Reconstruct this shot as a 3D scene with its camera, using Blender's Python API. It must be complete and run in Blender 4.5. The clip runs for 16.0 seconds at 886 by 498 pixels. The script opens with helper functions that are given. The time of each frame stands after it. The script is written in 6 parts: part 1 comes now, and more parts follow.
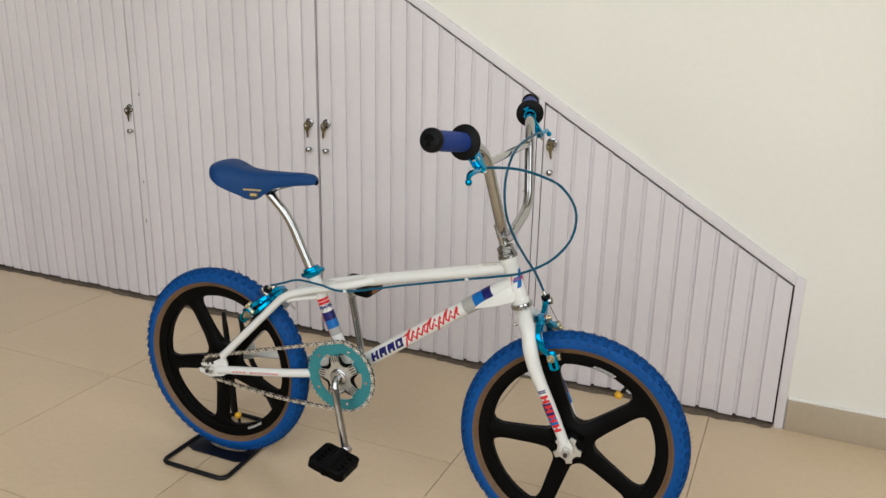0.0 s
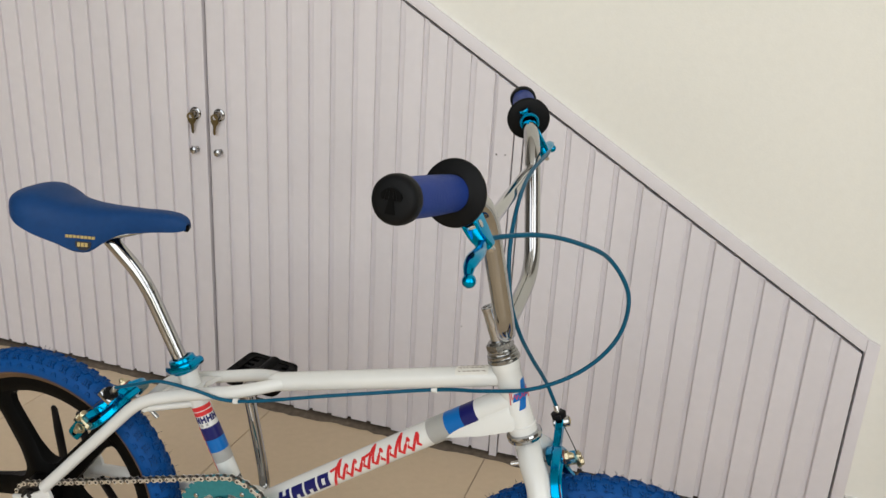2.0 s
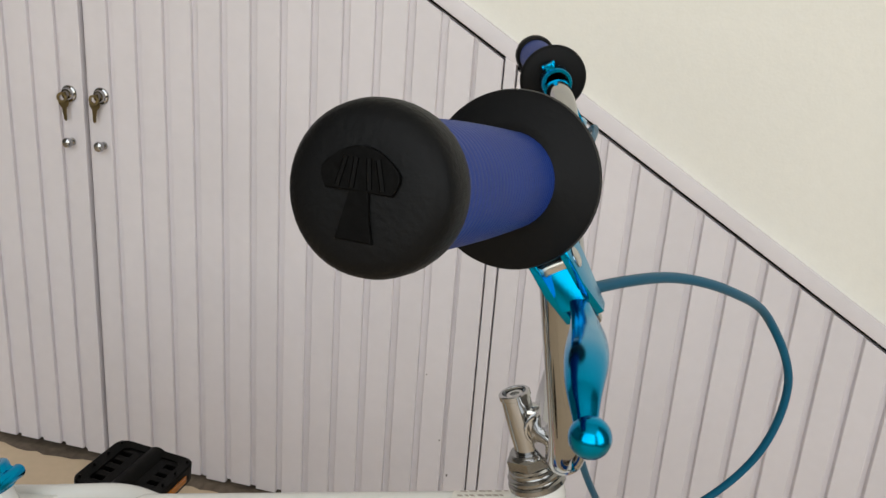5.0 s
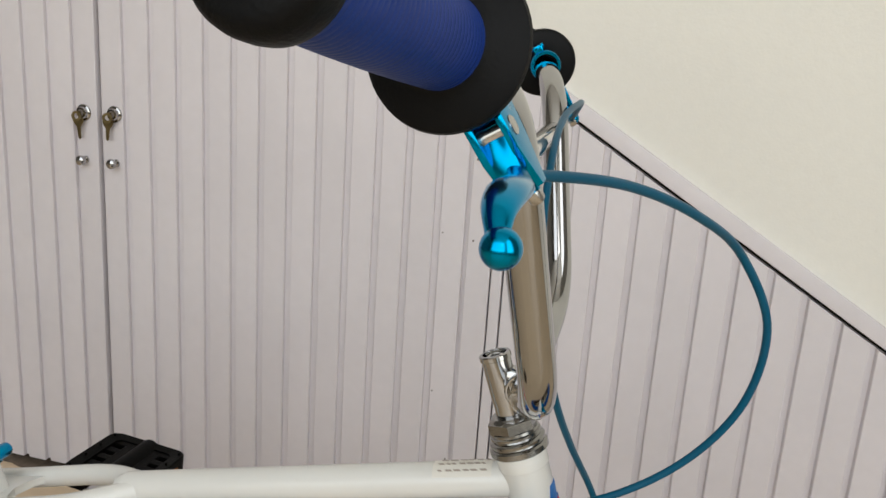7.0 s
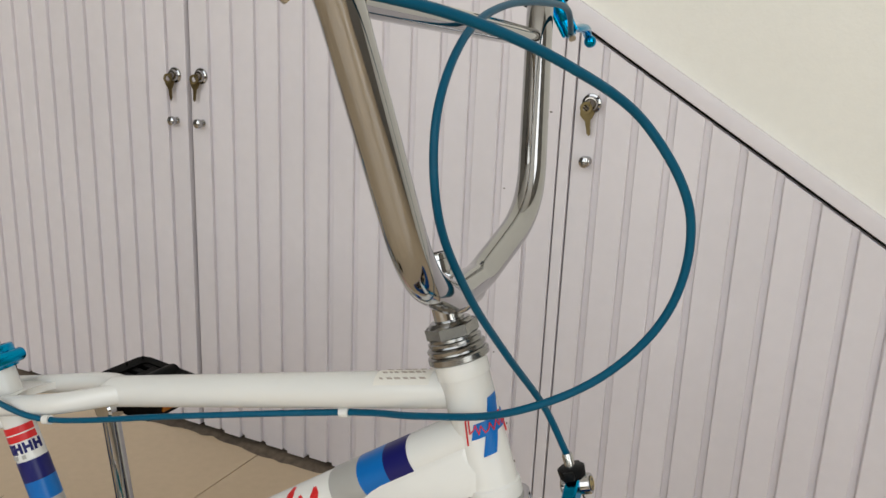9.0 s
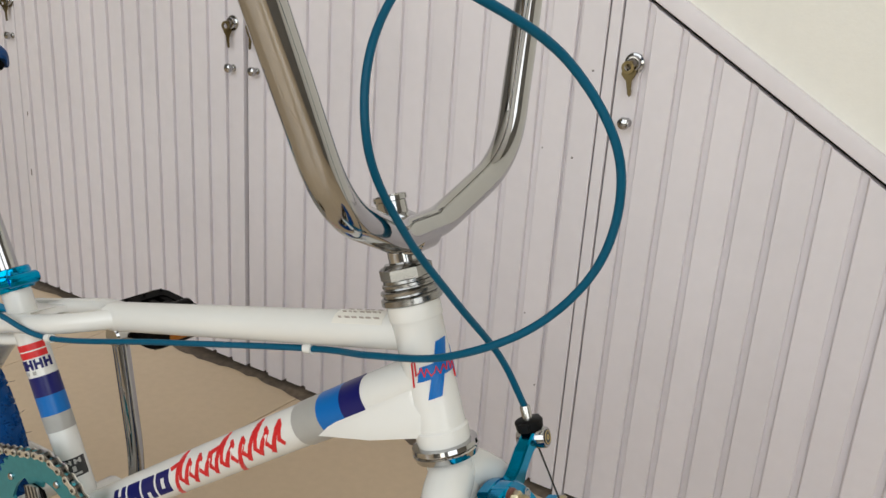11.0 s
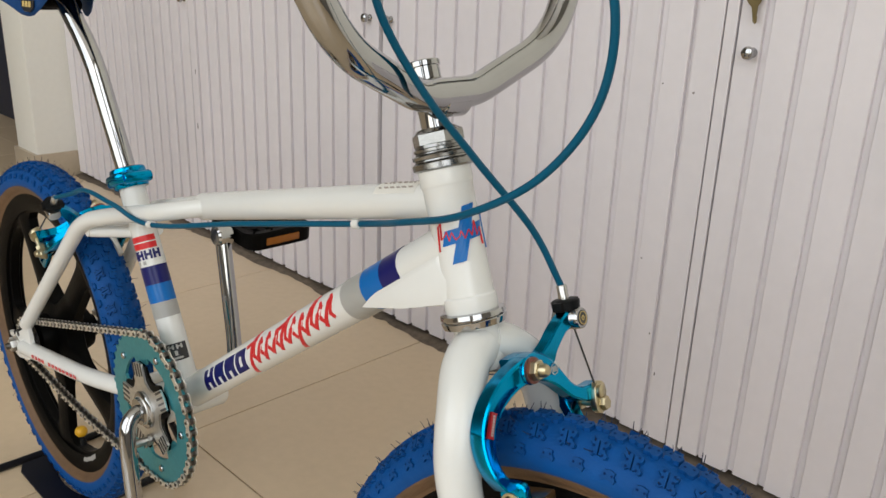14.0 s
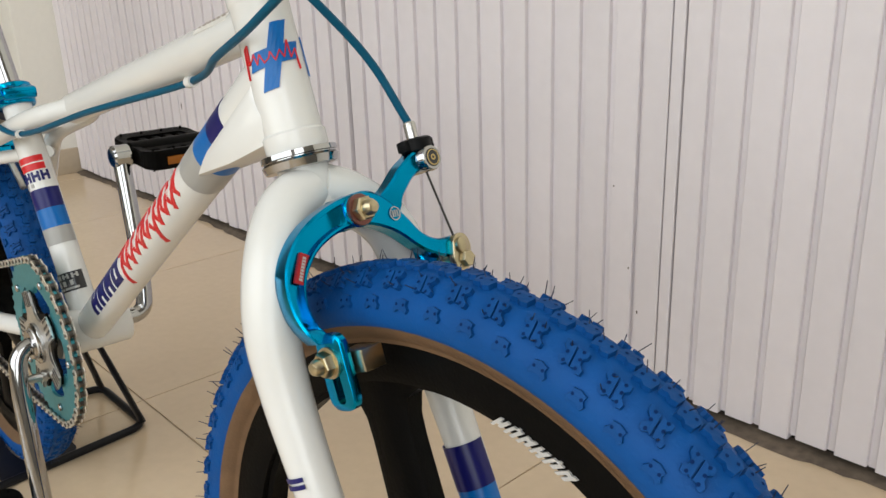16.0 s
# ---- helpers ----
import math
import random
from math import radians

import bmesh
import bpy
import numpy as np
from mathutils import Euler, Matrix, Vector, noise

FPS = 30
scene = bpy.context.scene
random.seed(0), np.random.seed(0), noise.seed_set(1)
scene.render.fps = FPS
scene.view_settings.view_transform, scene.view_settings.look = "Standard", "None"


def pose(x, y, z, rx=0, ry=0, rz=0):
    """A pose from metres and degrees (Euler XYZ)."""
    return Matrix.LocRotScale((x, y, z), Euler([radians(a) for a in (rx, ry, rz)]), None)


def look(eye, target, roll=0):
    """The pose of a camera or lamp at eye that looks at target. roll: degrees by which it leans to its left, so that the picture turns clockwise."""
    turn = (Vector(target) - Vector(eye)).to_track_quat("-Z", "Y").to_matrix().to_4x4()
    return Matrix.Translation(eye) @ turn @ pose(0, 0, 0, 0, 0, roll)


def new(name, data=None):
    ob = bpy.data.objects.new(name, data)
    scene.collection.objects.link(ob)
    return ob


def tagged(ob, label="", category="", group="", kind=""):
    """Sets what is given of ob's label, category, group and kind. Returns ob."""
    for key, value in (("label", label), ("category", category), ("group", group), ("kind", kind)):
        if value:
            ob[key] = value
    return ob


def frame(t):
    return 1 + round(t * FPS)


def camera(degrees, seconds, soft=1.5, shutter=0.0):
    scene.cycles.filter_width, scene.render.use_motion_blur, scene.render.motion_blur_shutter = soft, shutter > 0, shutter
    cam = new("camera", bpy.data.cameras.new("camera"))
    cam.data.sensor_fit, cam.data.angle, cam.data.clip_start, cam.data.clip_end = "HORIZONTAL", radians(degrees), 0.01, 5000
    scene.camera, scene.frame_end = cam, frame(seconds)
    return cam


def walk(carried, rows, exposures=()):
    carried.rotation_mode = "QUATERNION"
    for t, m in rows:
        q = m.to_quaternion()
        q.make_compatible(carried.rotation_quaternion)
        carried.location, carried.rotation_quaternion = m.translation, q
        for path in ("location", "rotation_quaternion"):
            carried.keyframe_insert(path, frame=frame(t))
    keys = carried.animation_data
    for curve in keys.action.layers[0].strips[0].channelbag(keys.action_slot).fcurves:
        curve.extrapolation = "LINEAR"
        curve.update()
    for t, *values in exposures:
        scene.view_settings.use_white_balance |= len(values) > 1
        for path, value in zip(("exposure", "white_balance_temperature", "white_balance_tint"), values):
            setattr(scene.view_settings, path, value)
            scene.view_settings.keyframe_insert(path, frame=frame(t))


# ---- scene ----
cam = camera(56.8, 16.0)
PATH = [
    (0, (0.104, -0.025, 1.18), (-0.663, 1.726, 0.592), 1.2),
    (0.5, (-0.01, 0.119, 1.179), (-0.71, 1.894, 0.581), 1.0),
    (1, (-0.09, 0.267, 1.166), (-0.723, 2.061, 0.549), 1.7),
    (1.5, (-0.141, 0.452, 1.147), (-0.78, 2.243, 0.525), 3.2),
    (2, (-0.229, 0.61, 1.128), (-0.801, 2.415, 0.484), 3.2),
    (2.5, (-0.333, 0.785, 1.096), (-0.752, 2.617, 0.414), 3.4),
    (3, (-0.381, 0.912, 1.053), (-0.786, 2.746, 0.366), 3.9),
    (3.5, (-0.397, 0.98, 1.019), (-0.826, 2.812, 0.342), 4.0),
    (4, (-0.399, 1.021, 1.01), (-0.83, 2.856, 0.34), 4.2),
    (6.5, (-0.383, 1.016, 0.957), (-0.833, 2.901, 0.459), 4.0),
    (7, (-0.359, 1.013, 0.937), (-0.863, 2.885, 0.447), 3.8),
    (7.5, (-0.319, 1.022, 0.926), (-0.921, 2.863, 0.428), 3.4),
    (8, (-0.28, 1.043, 0.9), (-0.977, 2.847, 0.391), 2.9),
    (8.5, (-0.259, 1.057, 0.879), (-1.03, 2.831, 0.368), 2.7),
    (9, (-0.22, 1.073, 0.871), (-1.058, 2.814, 0.357), 2.4),
    (9.5, (-0.186, 1.082, 0.867), (-1.07, 2.794, 0.331), 2.5),
    (12, (-0.111, 1.151, 0.858), (-1.244, 2.678, 0.238), 3.4),
    (12.5, (-0.087, 1.164, 0.855), (-1.307, 2.628, 0.246), 2.4),
    (13, (-0.069, 1.157, 0.838), (-1.367, 2.554, 0.236), 2.2),
    (13.5, (-0.052, 1.159, 0.811), (-1.379, 2.525, 0.199), 2.1),
    (14, (-0.042, 1.157, 0.786), (-1.364, 2.508, 0.132), 2.1),
    (14.5, (-0.015, 1.167, 0.732), (-1.344, 2.513, 0.081), 2.2),
    (15, (0.004, 1.177, 0.712), (-1.343, 2.521, 0.094), -0.2),
    (15.5, (0.016, 1.221, 0.693), (-1.351, 2.546, 0.078), -1.7),
    (16, (0.018, 1.29, 0.654), (-1.383, 2.568, 0.017), -2.0),
]
walk(cam, [(t, look(eye, target, roll)) for t, eye, target, roll in PATH],
     exposures=[(0, 0.0), (3.5, 0.0), (6.5, -0.03), (8, -0.10), (9.5, -0.02), (12, 0.04), (15, 0.15), (16, 0.25)])

# ---- world and light ----
world = bpy.data.worlds.new("world")
scene.world = world
world.use_nodes = True
wn = world.node_tree.nodes
sky = wn.new("ShaderNodeTexSky")
sky.sky_type = "NISHITA"
sky.sun_disc = False
sky.sun_elevation, sky.sun_rotation = radians(42), radians(160)
world.node_tree.links.new(sky.outputs[0], wn["Background"].inputs[0])
wn["Background"].inputs[1].default_value = 0.1


def area_lamp(name, m, sx, sy, power, colour):
    lamp = bpy.data.lights.new(name, "AREA")
    lamp.shape, lamp.size, lamp.size_y, lamp.energy, lamp.color = "RECTANGLE", sx, sy, power, colour
    ob = new(name, lamp)
    ob.matrix_world = m
    return ob


# daylight: window opening behind the camera, plus an unseen one added to the right
area_lamp("window_daylight", look((-0.75, -2.58, 2.75), (-0.75, 0.0, 2.7)), 5.25, 4.25, 119, (0.985, 0.992, 0.945))
area_lamp("side_window_daylight", look((1.99, -0.3, 2.55), (0.0, -0.2, 2.5)), 1.95, 3.95, 54, (0.990, 0.992, 0.940))
scene.view_settings.exposure = 0.0


# ---- materials ----
def material(name, colour, rough=0.5, metal=0.0, grain=0.0, grain_scale=60.0, stain=0.0, stain_scale=4.0, bump=0.0, bump_scale=120.0,
             coat=0.0, ior=1.5, spec=0.5, random_tint=0.0, rough_var=0.0):
    m = bpy.data.materials.new(name)
    m.use_nodes = True
    nodes, links = m.node_tree.nodes, m.node_tree.links
    b = nodes["Principled BSDF"]
    b.inputs["Base Color"].default_value = (*colour, 1)
    b.inputs["Roughness"].default_value = rough
    b.inputs["Metallic"].default_value = metal
    b.inputs["IOR"].default_value = ior
    b.inputs["Specular IOR Level"].default_value = spec
    b.inputs["Coat Weight"].default_value = coat
    b.inputs["Coat Roughness"].default_value = 0.05
    co = nodes.new("ShaderNodeTexCoord")
    out = None

    def scaled(prev, scale, amount, detail=4):
        tex = nodes.new("ShaderNodeTexNoise")
        tex.inputs["Scale"].default_value, tex.inputs["Detail"].default_value = scale, detail
        links.new(co.outputs["Object"], tex.inputs["Vector"])
        ramp = nodes.new("ShaderNodeMapRange")
        ramp.inputs["From Min"].default_value, ramp.inputs["From Max"].default_value = 0.3, 0.7
        ramp.inputs["To Min"].default_value, ramp.inputs["To Max"].default_value = 1 - amount, 1 + amount * 0.6
        links.new(tex.outputs["Fac"], ramp.inputs["Value"])
        mul = nodes.new("ShaderNodeVectorMath")
        mul.operation = "SCALE"
        if prev is None:
            mul.inputs[0].default_value = colour
        else:
            links.new(prev, mul.inputs[0])
        links.new(ramp.outputs["Result"], mul.inputs["Scale"])
        return mul.outputs["Vector"], tex

    if grain:
        out, _ = scaled(out, grain_scale, grain)
    if stain:
        out, tex = scaled(out, stain_scale, stain, 6)
    if random_tint:
        info = nodes.new("ShaderNodeObjectInfo")
        ramp = nodes.new("ShaderNodeMapRange")
        ramp.inputs["To Min"].default_value, ramp.inputs["To Max"].default_value = 1 - random_tint, 1 + random_tint * 0.5
        links.new(info.outputs["Random"], ramp.inputs["Value"])
        mul = nodes.new("ShaderNodeVectorMath")
        mul.operation = "SCALE"
        if out is None:
            mul.inputs[0].default_value = colour
        else:
            links.new(out, mul.inputs[0])
        links.new(ramp.outputs["Result"], mul.inputs["Scale"])
        out = mul.outputs["Vector"]
    if out is not None:
        links.new(out, b.inputs["Base Color"])
    if rough_var:
        tex = nodes.new("ShaderNodeTexNoise")
        tex.inputs["Scale"].default_value, tex.inputs["Detail"].default_value = 9.0, 5
        links.new(co.outputs["Object"], tex.inputs["Vector"])
        ramp = nodes.new("ShaderNodeMapRange")
        ramp.inputs["To Min"].default_value, ramp.inputs["To Max"].default_value = max(0.0, rough - rough_var), rough + rough_var
        links.new(tex.outputs["Fac"], ramp.inputs["Value"])
        links.new(ramp.outputs["Result"], b.inputs["Roughness"])
    if bump:
        tex = nodes.new("ShaderNodeTexNoise")
        tex.inputs["Scale"].default_value, tex.inputs["Detail"].default_value = bump_scale, 5
        links.new(co.outputs["Object"], tex.inputs["Vector"])
        bp = nodes.new("ShaderNodeBump")
        bp.inputs["Strength"].default_value, bp.inputs["Distance"].default_value = bump, 0.001
        links.new(tex.outputs["Fac"], bp.inputs["Height"])
        links.new(bp.outputs["Normal"], b.inputs["Normal"])
    return m


M_DOOR = material("door_paint", (0.715, 0.675, 0.695), 0.40, grain=0.02, grain_scale=40, stain=0.05, stain_scale=2.2, bump=0.25, bump_scale=90, random_tint=0.03, rough_var=0.08)
M_WALL = material("cream_wall_paint", (0.79, 0.770, 0.705), 0.6, grain=0.015, stain=0.025, stain_scale=1.5, bump=0.3, bump_scale=220)
M_TILE = material("beige_polished_tile", (0.655, 0.515, 0.350), 0.16, grain=0.03, grain_scale=55, stain=0.06, stain_scale=2.0, random_tint=0.04, rough_var=0.06)
M_GROUT = material("tile_grout", (0.38, 0.30, 0.21), 0.8, grain=0.15)
M_SKIRT = material("skirting_tile", (0.45, 0.37, 0.27), 0.3, grain=0.04, stain=0.05)
M_CEIL = material("ceiling_paint", (0.82, 0.80, 0.76), 0.7, grain=0.02)
M_ROOF = material("ceiling_white_paint", (0.84, 0.825, 0.80), 0.7, grain=0.02)
M_DARK = material("painted_shade", (0.02, 0.017, 0.015), 0.9, grain=0.2)
M_WHITE = material("white_frame_paint", (0.715, 0.715, 0.688), 0.24, grain=0.008, stain=0.012, stain_scale=9, coat=0.15, bump=0.02, bump_scale=60)
M_CHROME = material("chrome", (0.435, 0.435, 0.435), 0.06, 1.0, grain=0.03, rough_var=0.03)
M_STEEL = material("brushed_steel", (0.55, 0.54, 0.52), 0.28, 1.0, grain=0.08, grain_scale=200, rough_var=0.08)
M_HEAD = material("worn_headset_steel", (0.29, 0.287, 0.28), 0.22, 1.0, grain=0.08, grain_scale=200, rough_var=0.06)
M_ANO = material("blue_anodised_alloy", (0.0, 0.275, 0.52), 0.20, 1.0, grain=0.05, rough_var=0.05)
M_RING = material("teal_anodised_ring", (0.06, 0.33, 0.40), 0.38, 0.75, grain=0.08, grain_scale=150)
M_TYRE = material("blue_tyre_rubber", (0.0010, 0.066, 0.255), 0.58, spec=0.18, grain=0.10, grain_scale=45, stain=0.08, stain_scale=9, bump=0.3, bump_scale=350)
M_TREAD = material("blue_tread_rubber", (0.0012, 0.058, 0.222), 0.6, spec=0.18, grain=0.14, grain_scale=70, bump=0.3, bump_scale=350)
M_TAN = material("tan_sidewall", (0.145, 0.08, 0.038), 0.65, grain=0.12, grain_scale=90, stain=0.1, stain_scale=14, bump=0.3, bump_scale=500)
M_MAG = material("black_nylon", (0.0022, 0.0021, 0.0020), 0.42, spec=0.06, grain=0.15, grain_scale=80, bump=0.25, bump_scale=420, rough_var=0.08)
M_RUBBER = material("black_rubber", (0.003, 0.0033, 0.0038), 0.5, spec=0.15, grain=0.15, grain_scale=90, bump=0.25, bump_scale=600)
M_GRIP = material("blue_grip_rubber", (0.010, 0.036, 0.21), 0.48, spec=0.25, grain=0.08, bump=0.2, bump_scale=700)
M_SADDLE = material("blue_saddle_plastic", (0.004, 0.043, 0.155), 0.5, spec=0.2, grain=0.08, grain_scale=120, stain=0.06, bump=0.4, bump_scale=900)
M_CABLE = material("blue_cable_sheath", (0.0, 0.080, 0.150), 0.38, spec=0.2, grain=0.06)
M_BRASS = material("zinc_plated_bolt", (0.50, 0.43, 0.28), 0.28, 1.0, grain=0.08, grain_scale=200)
M_INNER = material("inner_link_steel", (0.30, 0.28, 0.25), 0.35, 1.0, grain=0.1, grain_scale=300)
M_NICKEL = material("nickel_chain", (0.93, 0.91, 0.87), 0.36, 1.0, grain=0.1, grain_scale=300)
M_PIT = material("pit_shade_blue", (0.001, 0.018, 0.09), 0.8, spec=0.1, grain=0.1)
M_HAIR = material("dark_rubber_hair", (0.004, 0.012, 0.04), 0.6, grain=0.1)
M_PLATE = material("navy_black_plate", (0.004, 0.005, 0.011), 0.45, spec=0.3, grain=0.1, stain=0.1, stain_scale=12)
M_DKSTEEL = material("dark_steel", (0.10, 0.095, 0.09), 0.35, 1.0, grain=0.1)
M_STAND = material("black_stand_paint", (0.006, 0.006, 0.008), 0.42, spec=0.25, grain=0.1, bump=0.15)
M_YELLOW = material("yellow_cap_plastic", (0.62, 0.33, 0.01), 0.4, grain=0.06)
M_AMBER = material("amber_reflector", (0.28, 0.09, 0.008), 0.2, grain=0.12)
M_NAVY = material("navy_decal", (0.006, 0.007, 0.105), 0.32, spec=0.3, coat=0.1, grain=0.03)
M_AZURE = material("azure_decal", (0.0, 0.125, 0.42), 0.32, spec=0.3, coat=0.1, grain=0.03)
M_GREY = material("grey_decal", (0.36, 0.355, 0.335), 0.32, spec=0.3, coat=0.1, grain=0.03)
M_RED = material("red_decal", (0.60, 0.022, 0.025), 0.32, spec=0.3, coat=0.1, grain=0.03)
M_BLACKDEC = material("black_decal", (0.015, 0.015, 0.018), 0.3, coat=0.2, grain=0.03)
M_COPPER = material("red_copper_washer", (0.20, 0.085, 0.07), 0.3, 0.8, grain=0.1)
M_PALE = material("pale_print", (0.45, 0.44, 0.42), 0.5, grain=0.06)
M_KEY = material("brass_key", (0.19, 0.145, 0.07), 0.42, 1.0, grain=0.12)
M_GOLD = material("gold_print", (0.50, 0.37, 0.13), 0.45, grain=0.08)
M_LABEL = material("red_label", (0.40, 0.018, 0.022), 0.4, spec=0.3, grain=0.04)
M_CAST = material("cast_alloy", (0.64, 0.63, 0.60), 0.42, 1.0, grain=0.1, grain_scale=150)
M_FOOT_STRIP = material("grime_and_shade", (0.15, 0.115, 0.085), 0.85, grain=0.3, grain_scale=70, stain=0.35, stain_scale=7, bump=0.6, bump_scale=160)
M_CHIP = material("chipped_paint", (0.16, 0.135, 0.12), 0.8, grain=0.2)
M_CABINET = material("dark_blue_plastic", (0.012, 0.016, 0.035), 0.5, grain=0.1)
M_BACK = material("pale_wall_paint", (0.27, 0.255, 0.235), 0.6, grain=0.05, stain=0.06)
M_CREAM = material("cream_label", (0.72, 0.70, 0.645), 0.4, grain=0.03)
M_PRINT = material("brown_print", (0.36, 0.31, 0.27), 0.5, grain=0.06)


# ---- mesh helpers ----
def part(name, bm, mat, parent=None, label="", smooth=True, kind=""):
    bmesh.ops.recalc_face_normals(bm, faces=bm.faces)
    me = bpy.data.meshes.new(name)
    bm.to_mesh(me)
    bm.free()
    me.materials.append(mat)
    if smooth:
        me.shade_smooth()
        me.set_sharp_from_angle(angle=radians(38))
    ob = new(name, me)
    ob.parent = parent
    return tagged(ob, label, kind=kind)


def V(*a):
    return Vector(a)


def frames_along(pts):
    """Tangents and a carried normal along a polyline."""
    n = len(pts)
    tang = []
    for i in range(n):
        a, b = pts[max(i - 1, 0)], pts[min(i + 1, n - 1)]
        tang.append((b - a).normalized())
    up = V(0, 0, 1) if abs(tang[0].z) < 0.9 else V(1, 0, 0)
    nrm = (up - tang[0] * up.dot(tang[0])).normalized()
    out = []
    for t in tang:
        nrm = (nrm - t * nrm.dot(t)).normalized()
        out.append((t, nrm.copy(), t.cross(nrm)))
    return out


def sweep(bm, pts, rad, seg=16, caps=True, squash=None):
    """A round bar along pts; rad one radius or one for each point; squash: (along normal, along binormal) factors."""
    pts = [Vector(p) for p in pts]
    rads = rad if isinstance(rad, (list, tuple)) else [rad] * len(pts)
    sq = squash or (1, 1)
    rings = []
    for p, r, (t, n, b) in zip(pts, rads, frames_along(pts)):
        rings.append([bm.verts.new(p + n * (math.cos(a) * r * sq[0]) + b * (math.sin(a) * r * sq[1]))
                      for a in (2 * math.pi * k / seg for k in range(seg))])
    for r0, r1 in zip(rings, rings[1:]):
        for k in range(seg):
            bm.faces.new((r0[k], r0[(k + 1) % seg], r1[(k + 1) % seg], r1[k]))
    if caps:
        bm.faces.new(rings[0][::-1])
        bm.faces.new(rings[-1])
    return bm


def rounded(pts, r, n=6):
    """The polyline with its corners rounded off; r: one reach from the corner, or one for each inner corner."""
    pts = [Vector(p) for p in pts]
    rs = r if isinstance(r, (list, tuple)) else [r] * (len(pts) - 2)
    out = [pts[0]]
    for a, p, b, rr in zip(pts, pts[1:], pts[2:], rs):
        u, w = (a - p), (b - p)
        d = min(rr, u.length * 0.49, w.length * 0.49)
        s, e = p + u.normalized() * d, p + w.normalized() * d
        for k in range(n + 1):
            f = k / n
            out.append(s * (1 - f) ** 2 + p * (2 * f * (1 - f)) + e * f * f)
    out.append(pts[-1])
    return out


def curve(pts, n=8):
    """A smooth line through all the points."""
    pts = [Vector(p) for p in pts]
    q = [pts[0] * 2 - pts[1]] + pts + [pts[-1] * 2 - pts[-2]]
    out = []
    for a, b, c, d in zip(q, q[1:], q[2:], q[3:]):
        for k in range(n):
            f = k / n
            out.append(0.5 * ((b * 2) + (c - a) * f + (a * 2 - b * 5 + c * 4 - d) * f * f + (b * 3 - a - c * 3 + d) * f ** 3))
    return out + [pts[-1]]


def axis_frame(axis):
    w = Vector(axis).normalized()
    up = V(0, 0, 1) if abs(w.z) < 0.9 else V(1, 0, 0)
    u = up.cross(w).normalized()
    return u, w.cross(u), w


def lathe(bm, prof, o, axis, seg=28, close=False):
    """Turns (along, radius) pairs round an axis through o."""
    u, v, w = axis_frame(axis)
    o = Vector(o)
    rings = []
    for h, r in prof:
        c = o + w * h
        if r < 1e-6:
            rings.append([bm.verts.new(c)])
        else:
            rings.append([bm.verts.new(c + u * (math.cos(a) * r) + v * (math.sin(a) * r)) for a in (2 * math.pi * k / seg for k in range(seg))])
    pairs = list(zip(rings, rings[1:]))
    if close:
        pairs.append((rings[-1], rings[0]))
    for r0, r1 in pairs:
        for k in range(seg):
            j = (k + 1) % seg
            if len(r0) == 1 and len(r1) == 1:
                continue
            if len(r0) == 1:
                bm.faces.new((r0[0], r1[j], r1[k]))
            elif len(r1) == 1:
                bm.faces.new((r0[k], r0[j], r1[0]))
            else:
                bm.faces.new((r0[k], r0[j], r1[j], r1[k]))
    if not close:
        for ring in (rings[0], rings[-1]):
            if len(ring) > 1:
                bm.faces.new(ring)
    return bm


def box(bm, c, size, m=None, bevel=0.0):
    """A bevelled block; m turns it."""
    r = (m.to_3x3().to_4x4() if m else Matrix())
    res = bmesh.ops.create_cube(bm, size=1.0, matrix=Matrix.Translation(c) @ r @ Matrix.Diagonal((*size, 1)))
    if bevel:
        es = list({e for v in res["verts"] for e in v.link_edges})
        bmesh.ops.bevel(bm, geom=es, offset=bevel, segments=2, profile=0.6, affect="EDGES")
    return bm


def prism(bm, poly, o, u, v, thick, bevel=0.0):
    """A flat plate: an outline in (u, v) round o, with its thickness centred on it."""
    o, u, v = Vector(o), Vector(u).normalized(), Vector(v).normalized()
    w = u.cross(v).normalized()
    lo = [bm.verts.new(o + u * a + v * b - w * thick / 2) for a, b in poly]
    hi = [bm.verts.new(o + u * a + v * b + w * thick / 2) for a, b in poly]
    f0, f1 = bm.faces.new(lo[::-1]), bm.faces.new(hi)
    n = len(poly)
    for k in range(n):
        bm.faces.new((lo[k], lo[(k + 1) % n], hi[(k + 1) % n], hi[k]))
    if bevel:
        es = list(f0.edges) + list(f1.edges)
        bmesh.ops.bevel(bm, geom=es, offset=bevel, segments=2, profile=0.6, affect="EDGES")
    return bm


def nut(bm, o, axis, r, h, hole=False):
    lathe(bm, [(0, r), (h * 0.8, r), (h, r * 0.86)], o, axis, 6)
    return bm


def B():
    return bmesh.new()


# ---- the room ----
WALL_Y = 2.335            # face of the wall and of the cupboard's frame
X0, X1, Y0, Y1, CEIL = -6.2, 2.0, -2.6, WALL_Y, 5.0
TILE, TILE_X, TILE_Y = 0.59, -0.040, 1.735


def slab(name, lo, hi, mat, label="", kind="structure", parent=None, bevel=0.0):
    bm = B()
    c = [(a + b) / 2 for a, b in zip(lo, hi)]
    box(bm, c, [abs(b - a) for a, b in zip(lo, hi)], bevel=bevel)
    return part(name, bm, mat, parent, label, smooth=bevel > 0, kind=kind)


slab("ceiling", (X0 - 0.2, Y0 - 0.2, CEIL), (X1 + 0.2, 3.2, CEIL + 0.15), M_ROOF, "plain white painted ceiling")
